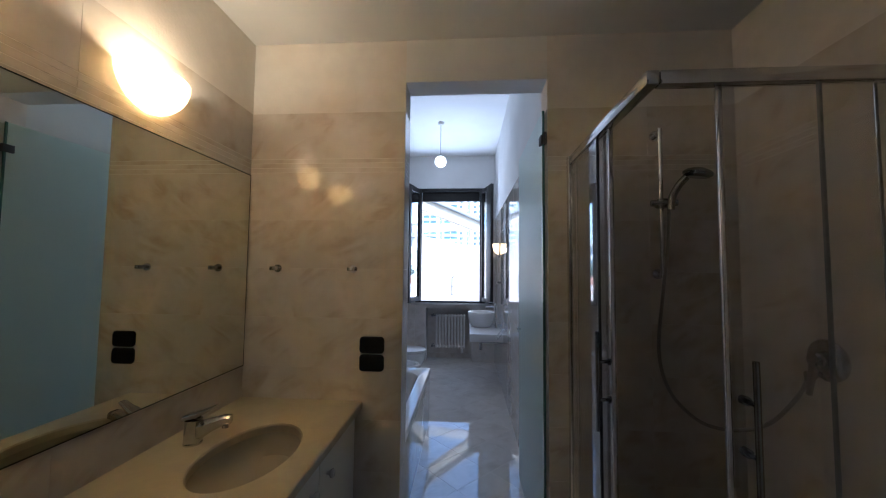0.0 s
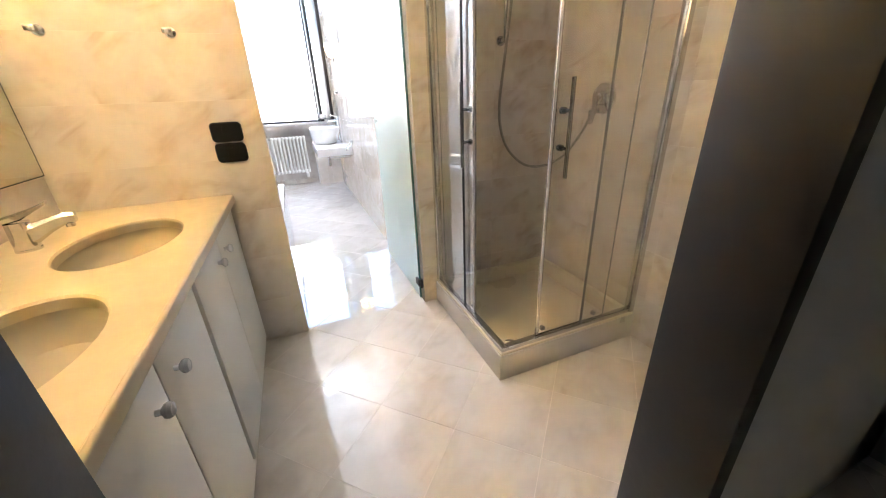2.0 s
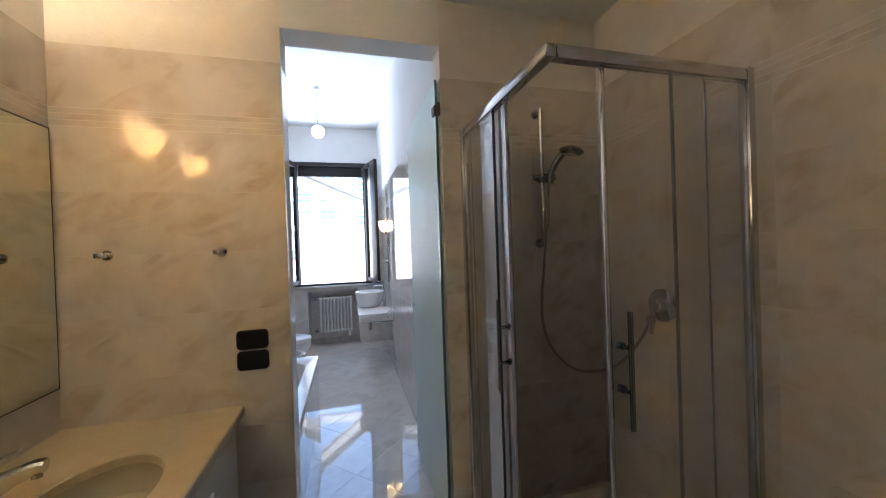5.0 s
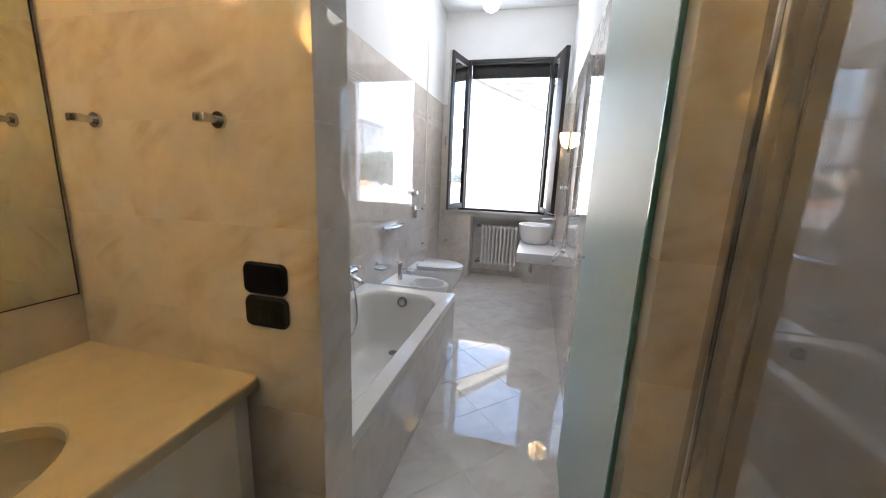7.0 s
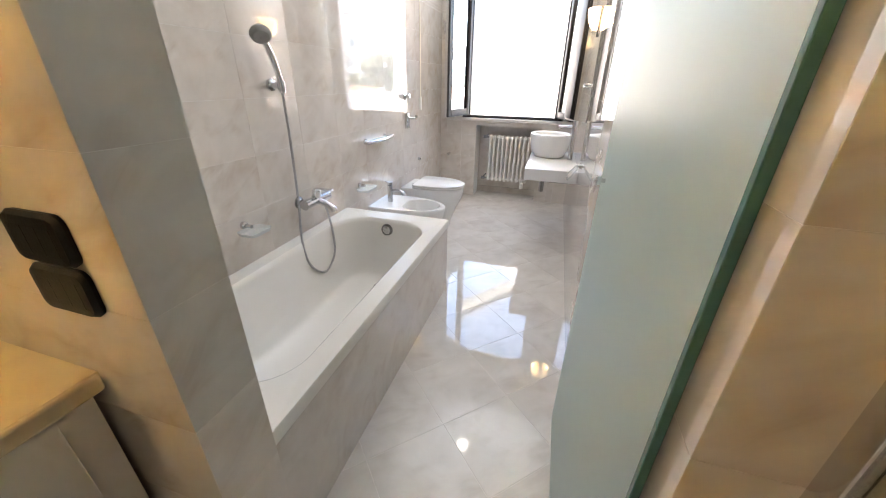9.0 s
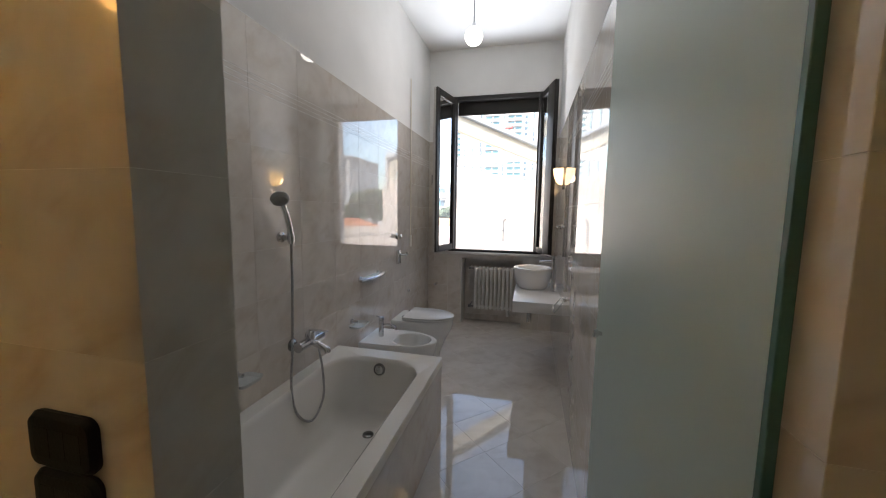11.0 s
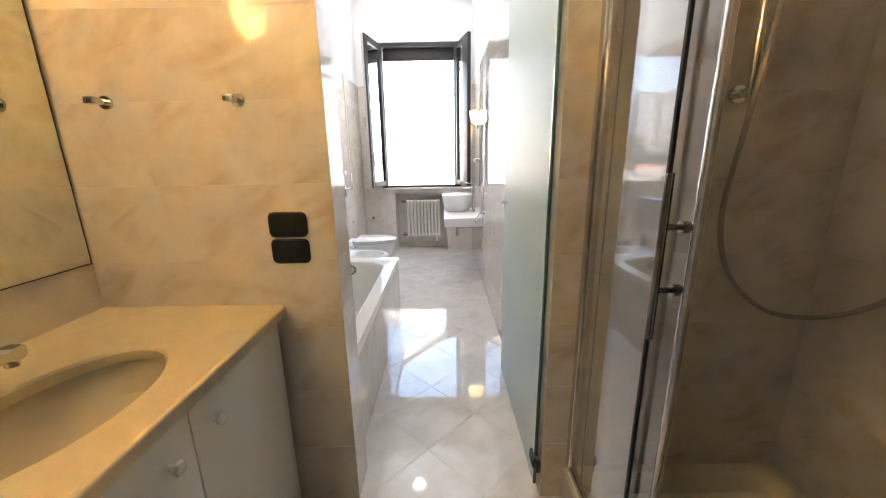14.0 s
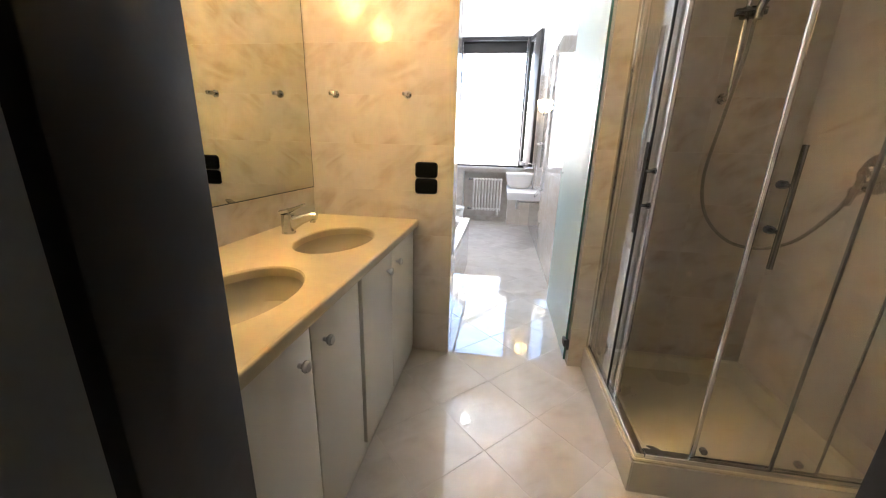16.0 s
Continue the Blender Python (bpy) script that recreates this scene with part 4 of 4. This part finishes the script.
# ---------------------------------------------------------------- shower cabin
SX, SY, SH = 0.787, -0.775, 0.142
tray = thing("shower_tray", "cream shower tray with grey raised skirt", "shower tray", at=(1.18, -0.39, 0))
inv_s = Matrix.Translation((-1.18, 0.39, 0))
b = bmesh.new()
rings(b, [rrect(SX, AR, SY, 0.0, 0.012, 0.095), rrect(SX, AR, SY, 0.0, 0.012, SH - 0.004), rrect(SX + 0.004, AR, SY + 0.004, 0.0, 0.012, SH),
          rrect(SX + 0.055, AR - 0.03, SY + 0.055, -0.03, 0.05, SH), rrect(SX + 0.065, AR - 0.04, SY + 0.065, -0.04, 0.05, SH - 0.012),
          rrect(SX + 0.085, AR - 0.06, SY + 0.085, -0.06, 0.05, 0.075), rrect(SX + 0.12, AR - 0.10, SY + 0.12, -0.10, 0.05, 0.068)], False, True)
o = part("basin", b, M_TRAY, tray)
o.matrix_parent_inverse = inv_s
b = bmesh.new()
box(b, SX - 0.008, SX - 0.0005, SY - 0.008, -0.001, 0.0, 0.134, 0.003)
box(b, SX, AR - 0.001, SY - 0.008, SY - 0.0005, 0.0, 0.134, 0.003)
o = part("skirt", b, M_TRAYF, tray, "grey marble skirt")
o.matrix_parent_inverse = inv_s
b = bmesh.new()
lathe(b, [(0.001, 0.006), (0.035, 0.005), (0.042, 0.0)], (0.915, -0.655, 0.0675), 24, True, True)
o = part("drain", b, M_CHROME, tray)
o.matrix_parent_inverse = inv_s

enc = thing("shower_enclosure", "chrome framed corner shower with open sliding glass doors", "shower cabin", at=(1.18, -0.39, SH))
inv_e = Matrix.Translation((-1.18, 0.39, -SH))
GT = 2.0


def epart(name, bm, mat, label="", smooth=True):
    o = part(name, bm, mat, enc, label, smooth)
    o.matrix_parent_inverse = inv_e
    if mat is M_SHGLASS:
        o.visible_shadow = False
    return o


gx, gy = SX + 0.022, SY + 0.022
for b_ in ((gx - 0.018, gx + 0.018, gy - 0.018, -0.03, GT - 0.04, GT), (gx + 0.0185, AR - 0.03, gy - 0.018, gy + 0.018, GT - 0.04, GT)):
    epart("top_rail", bx(*b_, bevel=0.006), M_ALU, "polished aluminium rail")
for b_ in ((gx - 0.016, gx + 0.016, gy - 0.016, -0.03, SH, SH + 0.022), (gx + 0.0165, AR - 0.03, gy - 0.016, gy + 0.016, SH, SH + 0.022)):
    epart("bottom_rail", bx(*b_, bevel=0.004), M_ALU)
epart("wall_post", bx(gx - 0.020, gx + 0.020, -0.030, -0.001, SH, GT + 0.005, bevel=0.004), M_ALU)
epart("wall_post", bx(AR - 0.030, AR - 0.001, gy - 0.020, gy + 0.020, SH, GT + 0.005, bevel=0.004), M_ALU)
# fixed and sliding panes, pushed open from the corner
epart("fixed_pane", bx(gx - 0.011, gx - 0.006, -0.375, -0.030, SH + 0.022, GT - 0.04), M_SHGLASS, smooth=False)
epart("fixed_pane", bx(1.235, AR - 0.030, gy - 0.011, gy - 0.006, SH + 0.022, GT - 0.04), M_SHGLASS, smooth=False)
epart("sliding_pane", bx(gx + 0.004, gx + 0.009, -0.455, -0.10, SH + 0.024, GT - 0.042), M_SHGLASS, smooth=False)
epart("sliding_pane", bx(0.995, 1.375, gy + 0.004, gy + 0.009, SH + 0.024, GT - 0.042), M_SHGLASS, smooth=False)
epart("pane_seal", bx(gx - 0.002, gx + 0.015, -0.468, -0.4555, SH + 0.024, GT - 0.042, bevel=0.003), M_ALU, "chrome closing profile")
epart("pane_seal", bx(0.982, 0.9945, gy - 0.002, gy + 0.015, SH + 0.024, GT - 0.042, bevel=0.003), M_ALU, "chrome closing profile")
epart("fixed_edge", bx(gx - 0.013, gx - 0.004, -0.385, -0.3755, SH + 0.022, GT - 0.04, bevel=0.002), M_RUBBER, "dark seal")
epart("fixed_edge", bx(1.226, 1.2345, gy - 0.013, gy - 0.004, SH + 0.022, GT - 0.04, bevel=0.002), M_GREYP, "grey seal")
epart("sliding_edge", bx(1.3755, 1.383, gy + 0.003, gy + 0.011, SH + 0.024, GT - 0.042, bevel=0.002), M_GREYP, "grey seal")
epart("sliding_edge", bx(gx + 0.003, gx + 0.011, -0.0995, -0.092, SH + 0.024, GT - 0.042, bevel=0.002), M_GREYP, "grey seal")
b = bmesh.new()
for sgn in (-1,):
    rod(b, (gx + 0.006 + sgn * 0.042, -0.43, 0.903), (gx + 0.006 + sgn * 0.042, -0.43, 1.244), 0.0075)
for z in (1.01, 1.14):
    rod(b, (gx - 0.036, -0.43, z), (gx + 0.016, -0.43, z), 0.006)
    rod(b, (gx - 0.004, -0.43, z), (gx + 0.016, -0.43, z), 0.012)
epart("handle", b, M_DCHROME, "dark chrome bar handle")
b = bmesh.new()
for sgn in (-1,):
    rod(b, (1.028, gy + 0.006 + sgn * 0.042, 0.893), (1.028, gy + 0.006 + sgn * 0.042, 1.238), 0.0075)
for z in (1.0, 1.13):
    rod(b, (1.028, gy - 0.036, z), (1.028, gy + 0.016, z), 0.006)
    rod(b, (1.028, gy - 0.004, z), (1.028, gy + 0.016, z), 0.012)
epart("handle", b, M_DCHROME, "dark chrome bar handle")
for rp in ((gx + 0.02, -0.43), (gx + 0.02, -0.13)):
    epart("roller", rd((rp[0] - 0.006, rp[1], SH + 0.04), (rp[0] + 0.008, rp[1], SH + 0.04), 0.012), M_GREYP)
for rp in ((1.03, gy + 0.02), (1.33, gy + 0.02)):
    epart("roller", rd((rp[0], rp[1] - 0.006, SH + 0.04), (rp[0], rp[1] + 0.008, SH + 0.04), 0.012), M_GREYP)

rs = thing("shower_rail", "chrome riser rail with hand shower and hose", "shower set")
part("rail", rd((1.20, -0.05, 1.43), (1.20, -0.05, 2.12), 0.0105, n=14), M_CHROME, rs)
for z in (1.445, 2.10):
    part("wall_bracket", rod(rd((1.20, 0.0, z), (1.20, -0.055, z), 0.012), (1.20, 0, z), (1.20, -0.012, z), 0.024), M_CHROME, rs)
b = bmesh.new()
chrome_box(b, (1.20, -0.055, 1.768), (0.05, 0.05, 0.045), 0.012)
rod(b, (1.150, -0.06, 1.768), (1.255, -0.08, 1.768), 0.0145)
part("slider", b, M_DCHROME, rs)
b = bmesh.new()
sweep(b, curve_points([(1.222, -0.085, 1.735), (1.228, -0.09, 1.79), (1.248, -0.105, 1.84), (1.272, -0.122, 1.874)], 6), 0.016, 12)
part("handle", b, M_DCHROME, rs)
b = bmesh.new()
lathe(b, [(0.001, -0.016), (0.042, -0.016), (0.056, -0.006), (0.058, 0.005), (0.046, 0.016), (0.020, 0.026), (0.001, 0.028)], (1.305, -0.145, 1.882), 28, True, True, Matrix.Rotation(radians(9), 3, "Y") @ Matrix.Rotation(radians(10), 3, "X"))
part("shower_head", b, M_DCHROME, rs)
b = bmesh.new()
sweep(b, curve_points([(1.215, -0.085, 1.74), (1.212, -0.08, 1.6), (1.185, -0.075, 1.35), (1.165, -0.07, 1.10), (1.205, -0.08, 0.93), (1.31, -0.10, 0.82), (1.43, -0.13, 0.80), (1.51, -0.20, 0.86), (1.54, -0.29, 0.99), (1.545, -0.335, 1.075)], 12), 0.0075, 10)
part("hose", b, M_DHOSE, rs, "flexible metal hose hanging in a loop")
ml = thing("shower_mixer", "chrome round-plate built-in shower mixer with lever", "shower mixer")
b = bmesh.new()
ro = Matrix.Rotation(radians(-90), 3, "Y")
lathe(b, [(0.072, 0), (0.072, 0.006), (0.06, 0.012), (0.032, 0.014), (0.030, 0.045), (0.024, 0.052), (0.001, 0.053)], (AR, -0.385, 1.155), 32, True, True, ro)
part("plate", b, M_CHROME, ml)
b = bmesh.new()
rings(b, [[Vector((AR - 0.045 - o_, -0.385 - s_ + yy * w, 1.155 - dz + 0.0 * zz)) + Vector((zz * h, 0, 0)) for yy, zz in ((-1, -1), (1, -1), (1, 1), (-1, 1))] for o_, s_, dz, w, h in ((0.0, 0.0, 0.0, 0.012, 0.007), (0.02, 0.008, 0.06, 0.010, 0.006), (0.035, 0.014, 0.115, 0.007, 0.004))], True, True)
part("lever", b, M_CHROME, ml)
part("hose_outlet", rod(rd((AR, -0.335, 1.09), (AR - 0.03, -0.335, 1.09), 0.014), (AR - 0.025, -0.335, 1.095), (AR - 0.025, -0.335, 1.065), 0.011), M_CHROME, ml)

# ---------------------------------------------------------------- outside the window
tagged(part("ground", bx(-200, 260, 4.36, 420, -9.2, -9.0), M_TERRACE, None, "", False), "far paved ground beyond the terrace", "ground", kind="structure")
structure("terrace_floor", [(-5, 5, 4.36, 8.0, -0.25, -0.15)], M_TERRACE, "paved terrace outside the window", "terrace")
b = bmesh.new()
rings(b, [[Vector((-5, y, -0.15)), Vector((1.15, y, -0.15)), Vector((1.15, y, 1.90)), Vector((-5, y, 3.04))] for y in (7.0, 7.2)], True, True)
solid("terrace_wall", b, M_STUCCO, "cream rendered terrace wall with sloping top", "wall", kind="structure", smooth=False)
structure("terrace_parapet", [(1.15, 5, 7.0, 7.2, -0.15, 1.05), (4.8, 5, 4.36, 7.0, -0.15, 1.05)], M_STUCCO, "low cream rendered parapet", "parapet")
pp = thing("terrace_pipe", "thin dark pipe standing on the terrace wall", "pipe")
b = bmesh.new()
rod(b, (-0.06, 6.97, 0.85), (-0.06, 6.97, 1.25), 0.011)
rod(b, (-0.06, 6.97, 1.25), (0.0, 6.97, 1.29), 0.014)
part("pipe", b, M_GREYP, pp)
part("clamp", bx(-0.09, -0.03, 6.955, 6.999, 0.83, 0.85, bevel=0.004), M_GREYP, pp)
part("clamp", bx(-0.085, -0.035, 6.955, 6.999, 1.02, 1.05, bevel=0.004), M_GREYP, pp)
pp = thing("terrace_pipe", "thin pale pipe with elbow on the terrace wall", "pipe")
b = bmesh.new()
rod(b, (0.80, 6.97, 0.70), (0.80, 6.97, 1.17), 0.016)
rod(b, (0.80, 6.97, 1.17), (0.86, 6.97, 1.17), 0.016)
part("pipe", b, M_AWNING, pp)
aw = thing("awning_frame", "cream metal pergola beam over the terrace", "awning")


def beam(a, c, hw, hh):
    d = Vector(c) - Vector(a)
    m = Matrix.Translation((Vector(a) + Vector(c)) / 2) @ d.to_track_quat("X", "Z").to_matrix().to_4x4()
    return bx(-d.length / 2, d.length / 2, -hw, hw, -hh, hh, bevel=0.008, m=m)


part("beam", beam((-2.2, 4.36, 3.27), (0.95, 7.08, 2.34), 0.06, 0.115), M_AWNING, aw)
part("post", bx(0.88, 1.0, 7.03, 7.15, 1.90, 2.36, bevel=0.006), M_AWNING, aw)
part("roof_edge", beam((-2.2, 4.30, 3.43), (0.95, 7.02, 2.50), 0.10, 0.035), M_FACADE2, aw, "grey roofing sheet along the beam")
rl = thing("terrace_rail", "white metal rail above the terrace wall", "rail")
part("rail", beam((-3.2, 7.1, 2.29), (1.1, 7.1, 2.58), 0.04, 0.095), M_FACADE, rl)
part("post", bx(1.04, 1.12, 7.06, 7.14, 1.88, 2.56, bevel=0.006), M_FACADE, rl)
part("post", bx(-3.2, -3.12, 7.06, 7.14, 2.2, 2.75, bevel=0.006), M_FACADE, rl)


def block(x0, x1, y, z1, mat, floors, bays, label, shutter, depth=10, base=-9.0):
    h = thing("apartment_building", label, "building")
    part("wall", bx(x0, x1, y, y + depth, base, z1), mat, h, smooth=False)
    part("roof", bx(x0 - 0.3, x1 + 0.3, y - 0.3, y + depth, z1, z1 + 0.35), mat, h, smooth=False)
    sw, sh = (x1 - x0) / bays, (z1 - base) / floors
    for f in range(floors):
        for k in range(bays):
            cx, z = x0 + sw * (k + 0.5), base + sh * f + sh * 0.3
            w = part("window", bx(cx - sw * 0.2, cx + sw * 0.2, y - 0.06, y + 0.05, z, z + sh * 0.5), M_PANE, h, smooth=False)
            if (k + f) % 3 != 1:
                part("shutter", bx(cx + sw * 0.21, cx + sw * 0.36, y - 0.10, y - 0.02, z, z + sh * 0.5), shutter, w, smooth=False)
            if (k * 3 + f) % 4 == 0:
                part("balcony", bx(cx - sw * 0.45, cx + sw * 0.45, y - 1.1, y, z - sh * 0.3, z + sh * 0.06), mat, w, smooth=False)
    return h




def tower(x0, bays, y, floors, pitch, label, mat, seed):
    """A tall apartment house: each bay of windows, glazed balconies or narrow strips runs up the front."""
    fh, base, r = 2.75, -9.0, random.Random(seed)
    x1, z1 = x0 + bays * pitch, base + floors * fh
    h = thing("apartment_building", label, "building")
    part("wall", bx(x0, x1, y, y + 14, base, z1), mat, h, smooth=False)
    part("roof", bx(x0 - 0.4, x1 + 0.4, y - 0.4, y + 14, z1, z1 + 0.5), mat, h, smooth=False)
    kinds = {}
    for nm, m_, b_ in (("window", M_PANE, (-0.62, 0.62, -0.08, 0.05, 0.8, 2.3)), ("shutter", M_BLUE, (0.66, 1.25, -0.14, -0.02, 0.8, 2.3)),
                       ("glazing", M_TEAL, (-pitch * 0.42, pitch * 0.42, -0.06, 0.05, 0.1, 2.45)), ("balcony", M_FACADE, (-pitch * 0.47, pitch * 0.47, -1.3, 0.0, -0.15, 0.95)),
                       ("strip_window", M_PANE, (-0.28, 0.28, -0.08, 0.05, 0.2, 2.6)), ("panel", M_BLUE, (0.5, 1.0, -0.1, 0.02, 0.0, 2.72))):
        kinds[nm] = mesh_of(bx(*b_), nm, m_, False)

    def put(nm, cx, z, parent):
        o = new(nm, kinds[nm])
        o.parent = parent
        o.location = (cx, y, z) if parent is h else (0, 0, 0)
        return o
    for k in range(bays):
        style, cx = r.choice((0, 1, 1, 2)), x0 + pitch * (k + 0.5)
        for f in range(6, floors):
            z = base + fh * f
            if style == 0:
                w = put("window", cx, z, h)
                if r.random() < 0.6:
                    put("shutter", cx, z, w)
            elif style == 1:
                w = put("glazing", cx, z, h)
                put("balcony", cx, z, w)
            else:
                put("panel", cx, z, put("strip_window", cx, z, h))
    return h


tower(-62, 9, 190, 26, 4.2, "pale tall apartment building with blue panels", M_FACADE, 3)
tower(-23, 11, 182, 28, 3.6, "white tall apartment building with glazed balconies", M_FACADE, 8)
block(24, 36, 48, 9, M_FACADE2, 8, 5, "grey apartment building in the distance", M_FACADE2)
block(44, 62, 60, 7, M_FACADE, 6, 6, "pale apartment building in the distance", M_BLUE)
rf = thing("tiled_roof", "low orange tiled roof beyond the parapet", "roof")
b = bmesh.new()
rings(b, [[Vector((6, 15, -1.2)), Vector((44, 15, -1.2)), Vector((44, 27, -1.2)), Vector((6, 27, -1.2))], [Vector((9, 21, 0.9)), Vector((41, 21, 0.9)), Vector((41, 21.2, 0.9)), Vector((9, 21.2, 0.9))]], True, True)
part("roof", b, M_ROOFT, rf)
part("wall", bx(7, 43, 16, 26, -9, -1.2), M_STUCCO, rf, smooth=False)
rng = random.Random(5)
for i in range(7):
    tx, ty, tz = 14 + i * 5.5 + rng.uniform(-1, 1), 34 + rng.uniform(-3, 3), 1.5 + rng.uniform(-1, 1.5)
    tr_ = thing("tree", "dark green tree in the distance", "tree", "far trees", at=(tx, ty, -9))
    part("trunk", rd((0, 0, 0), (0, 0, 9 + tz), 0.28, 0.10, 8), M_DARKWOOD, tr_)
    b = bmesh.new()
    for k in range(90):
        a, q = rng.uniform(0, 6.283), rng.uniform(0.2, 1) ** 0.6
        c = Vector((math.cos(a) * q * 2.6, math.sin(a) * q * 2.6, 9 + tz + rng.uniform(-2.6, 1.2) * (1.1 - 0.5 * q)))
        bmesh.ops.create_icosphere(b, subdivisions=1, radius=rng.uniform(0.3, 0.7), matrix=Matrix.Translation(c) @ Matrix.Diagonal((1, 1, rng.uniform(0.5, 0.9), 1)))
    part("crown", b, M_LEAF, tr_, smooth=False)
cl = thing("red_awning", "small red awning on a far balcony", "awning")
part("cloth", bx(-13.2, -9.6, 180.3, 182.04, 42.2, 44.2, bevel=0.2), M_RED, cl)

# ---------------------------------------------------------------- tiles of walls and floor
H = 0.2425
ROWS = [(H * i, H * (i + 1)) for i in range(8)]
UP = [(2.012, 2.25)]
LIST = [(1.942, 1.964), (1.966, 1.988), (1.990, 2.010)]
W = 0.35


def clad(parent, origin, along, out, u0, u1, first, rows=ROWS, holes=(), border=True, width=W, mat=M_TILE):
    f = wall_face(origin, along, out)
    lay(parent, f, u0, u1, rows, width, mat, first, holes=holes)
    if border:
        lay(parent, f, u0, u1, LIST, width, mat, first, holes=holes, name="border_tile")
        lay(parent, f, u0, u1, UP, width, mat, first, holes=holes)


clad(wall_west, (XL, 0, 0), (0, 1, 0), (1, 0, 0), 0.144, YF, 0.011)
clad(wall_east, (XR, 0, 0), (0, -1, 0), (-1, 0, 0), -YF, -0.144, -YF - 0.1)
clad(wall_north, (0, YF, 0), (1, 0, 0), (0, -1, 0), XL, -0.521, XL - 0.05, holes=[(-0.70, 0.70, 0.88, 0.922)])
clad(wall_north, (0, YF, 0), (1, 0, 0), (0, -1, 0), 0.601, XR, 0.601, holes=[(-0.70, 0.70, 0.88, 0.922)])
clad(wall_north, (0, YF, 0), (1, 0, 0), (0, -1, 0), -0.52, 0.60, -0.52, rows=[(0, H), (H, 2 * H), (2 * H, 3 * H), (3 * H, 0.883)], holes=[(-0.346, 0.396, -0.01, 0.835)], border=False)
clad(wall_partition, (0, 0, 0), (1, 0, 0), (0, -1, 0), AL, 0.0, AL, width=0.82, mat=M_WARM)
clad(wall_partition, (0, 0, 0), (0, 1, 0), (1, 0, 0), 0.0, 0.144, 0.0)
clad(wall_shower, (0, 0, 0), (1, 0, 0), (0, -1, 0), 0.70, AR, 0.70 - 0.35, width=0.82, mat=M_WARM)
clad(wall_shower, (0.70, 0, 0), (0, -1, 0), (-1, 0, 0), -0.144, 0.0, -0.144)
clad(wall_vanity, (AL, 0, 0), (0, 1, 0), (1, 0, 0), YE, 0.0, -0.82 * 2, width=0.82, mat=M_WARM)
clad(wall_right, (AR, 0, 0), (0, -1, 0), (-1, 0, 0), 0.0, -YE, 0.0, width=0.82, mat=M_WARM)

S = 0.2335
for i in range(-5, 8):
    for j in range(-24, 15):
        if (i + j) % 2 == 0:
            continue
        cx, cy = 0.255 + S * i, 1.638 + S * j
        g = S - 0.0017
        poly = clip([(cx + g, cy), (cx, cy + g), (cx - g, cy), (cx, cy - g)], -0.93, 1.70, -3.2, 4.214)
        if len(poly) < 3:
            continue
        key = ("floor", len(poly) == 4 and abs(cx) < 9 and all(abs(abs(p[0] - cx) + abs(p[1] - cy) - g) < 1e-6 for p in poly))
        if key[1] and key in TILE_CACHE:
            me = TILE_CACHE[key]
        else:
            me = tile_mesh([(p[0] - cx, p[1] - cy) for p in poly], 0.009, M_FLOOR, 0.0005)
            if key[1]:
                TILE_CACHE[key] = me
        o = new("tile", me)
        o.parent = floor
        o.location = (cx, cy, 0)
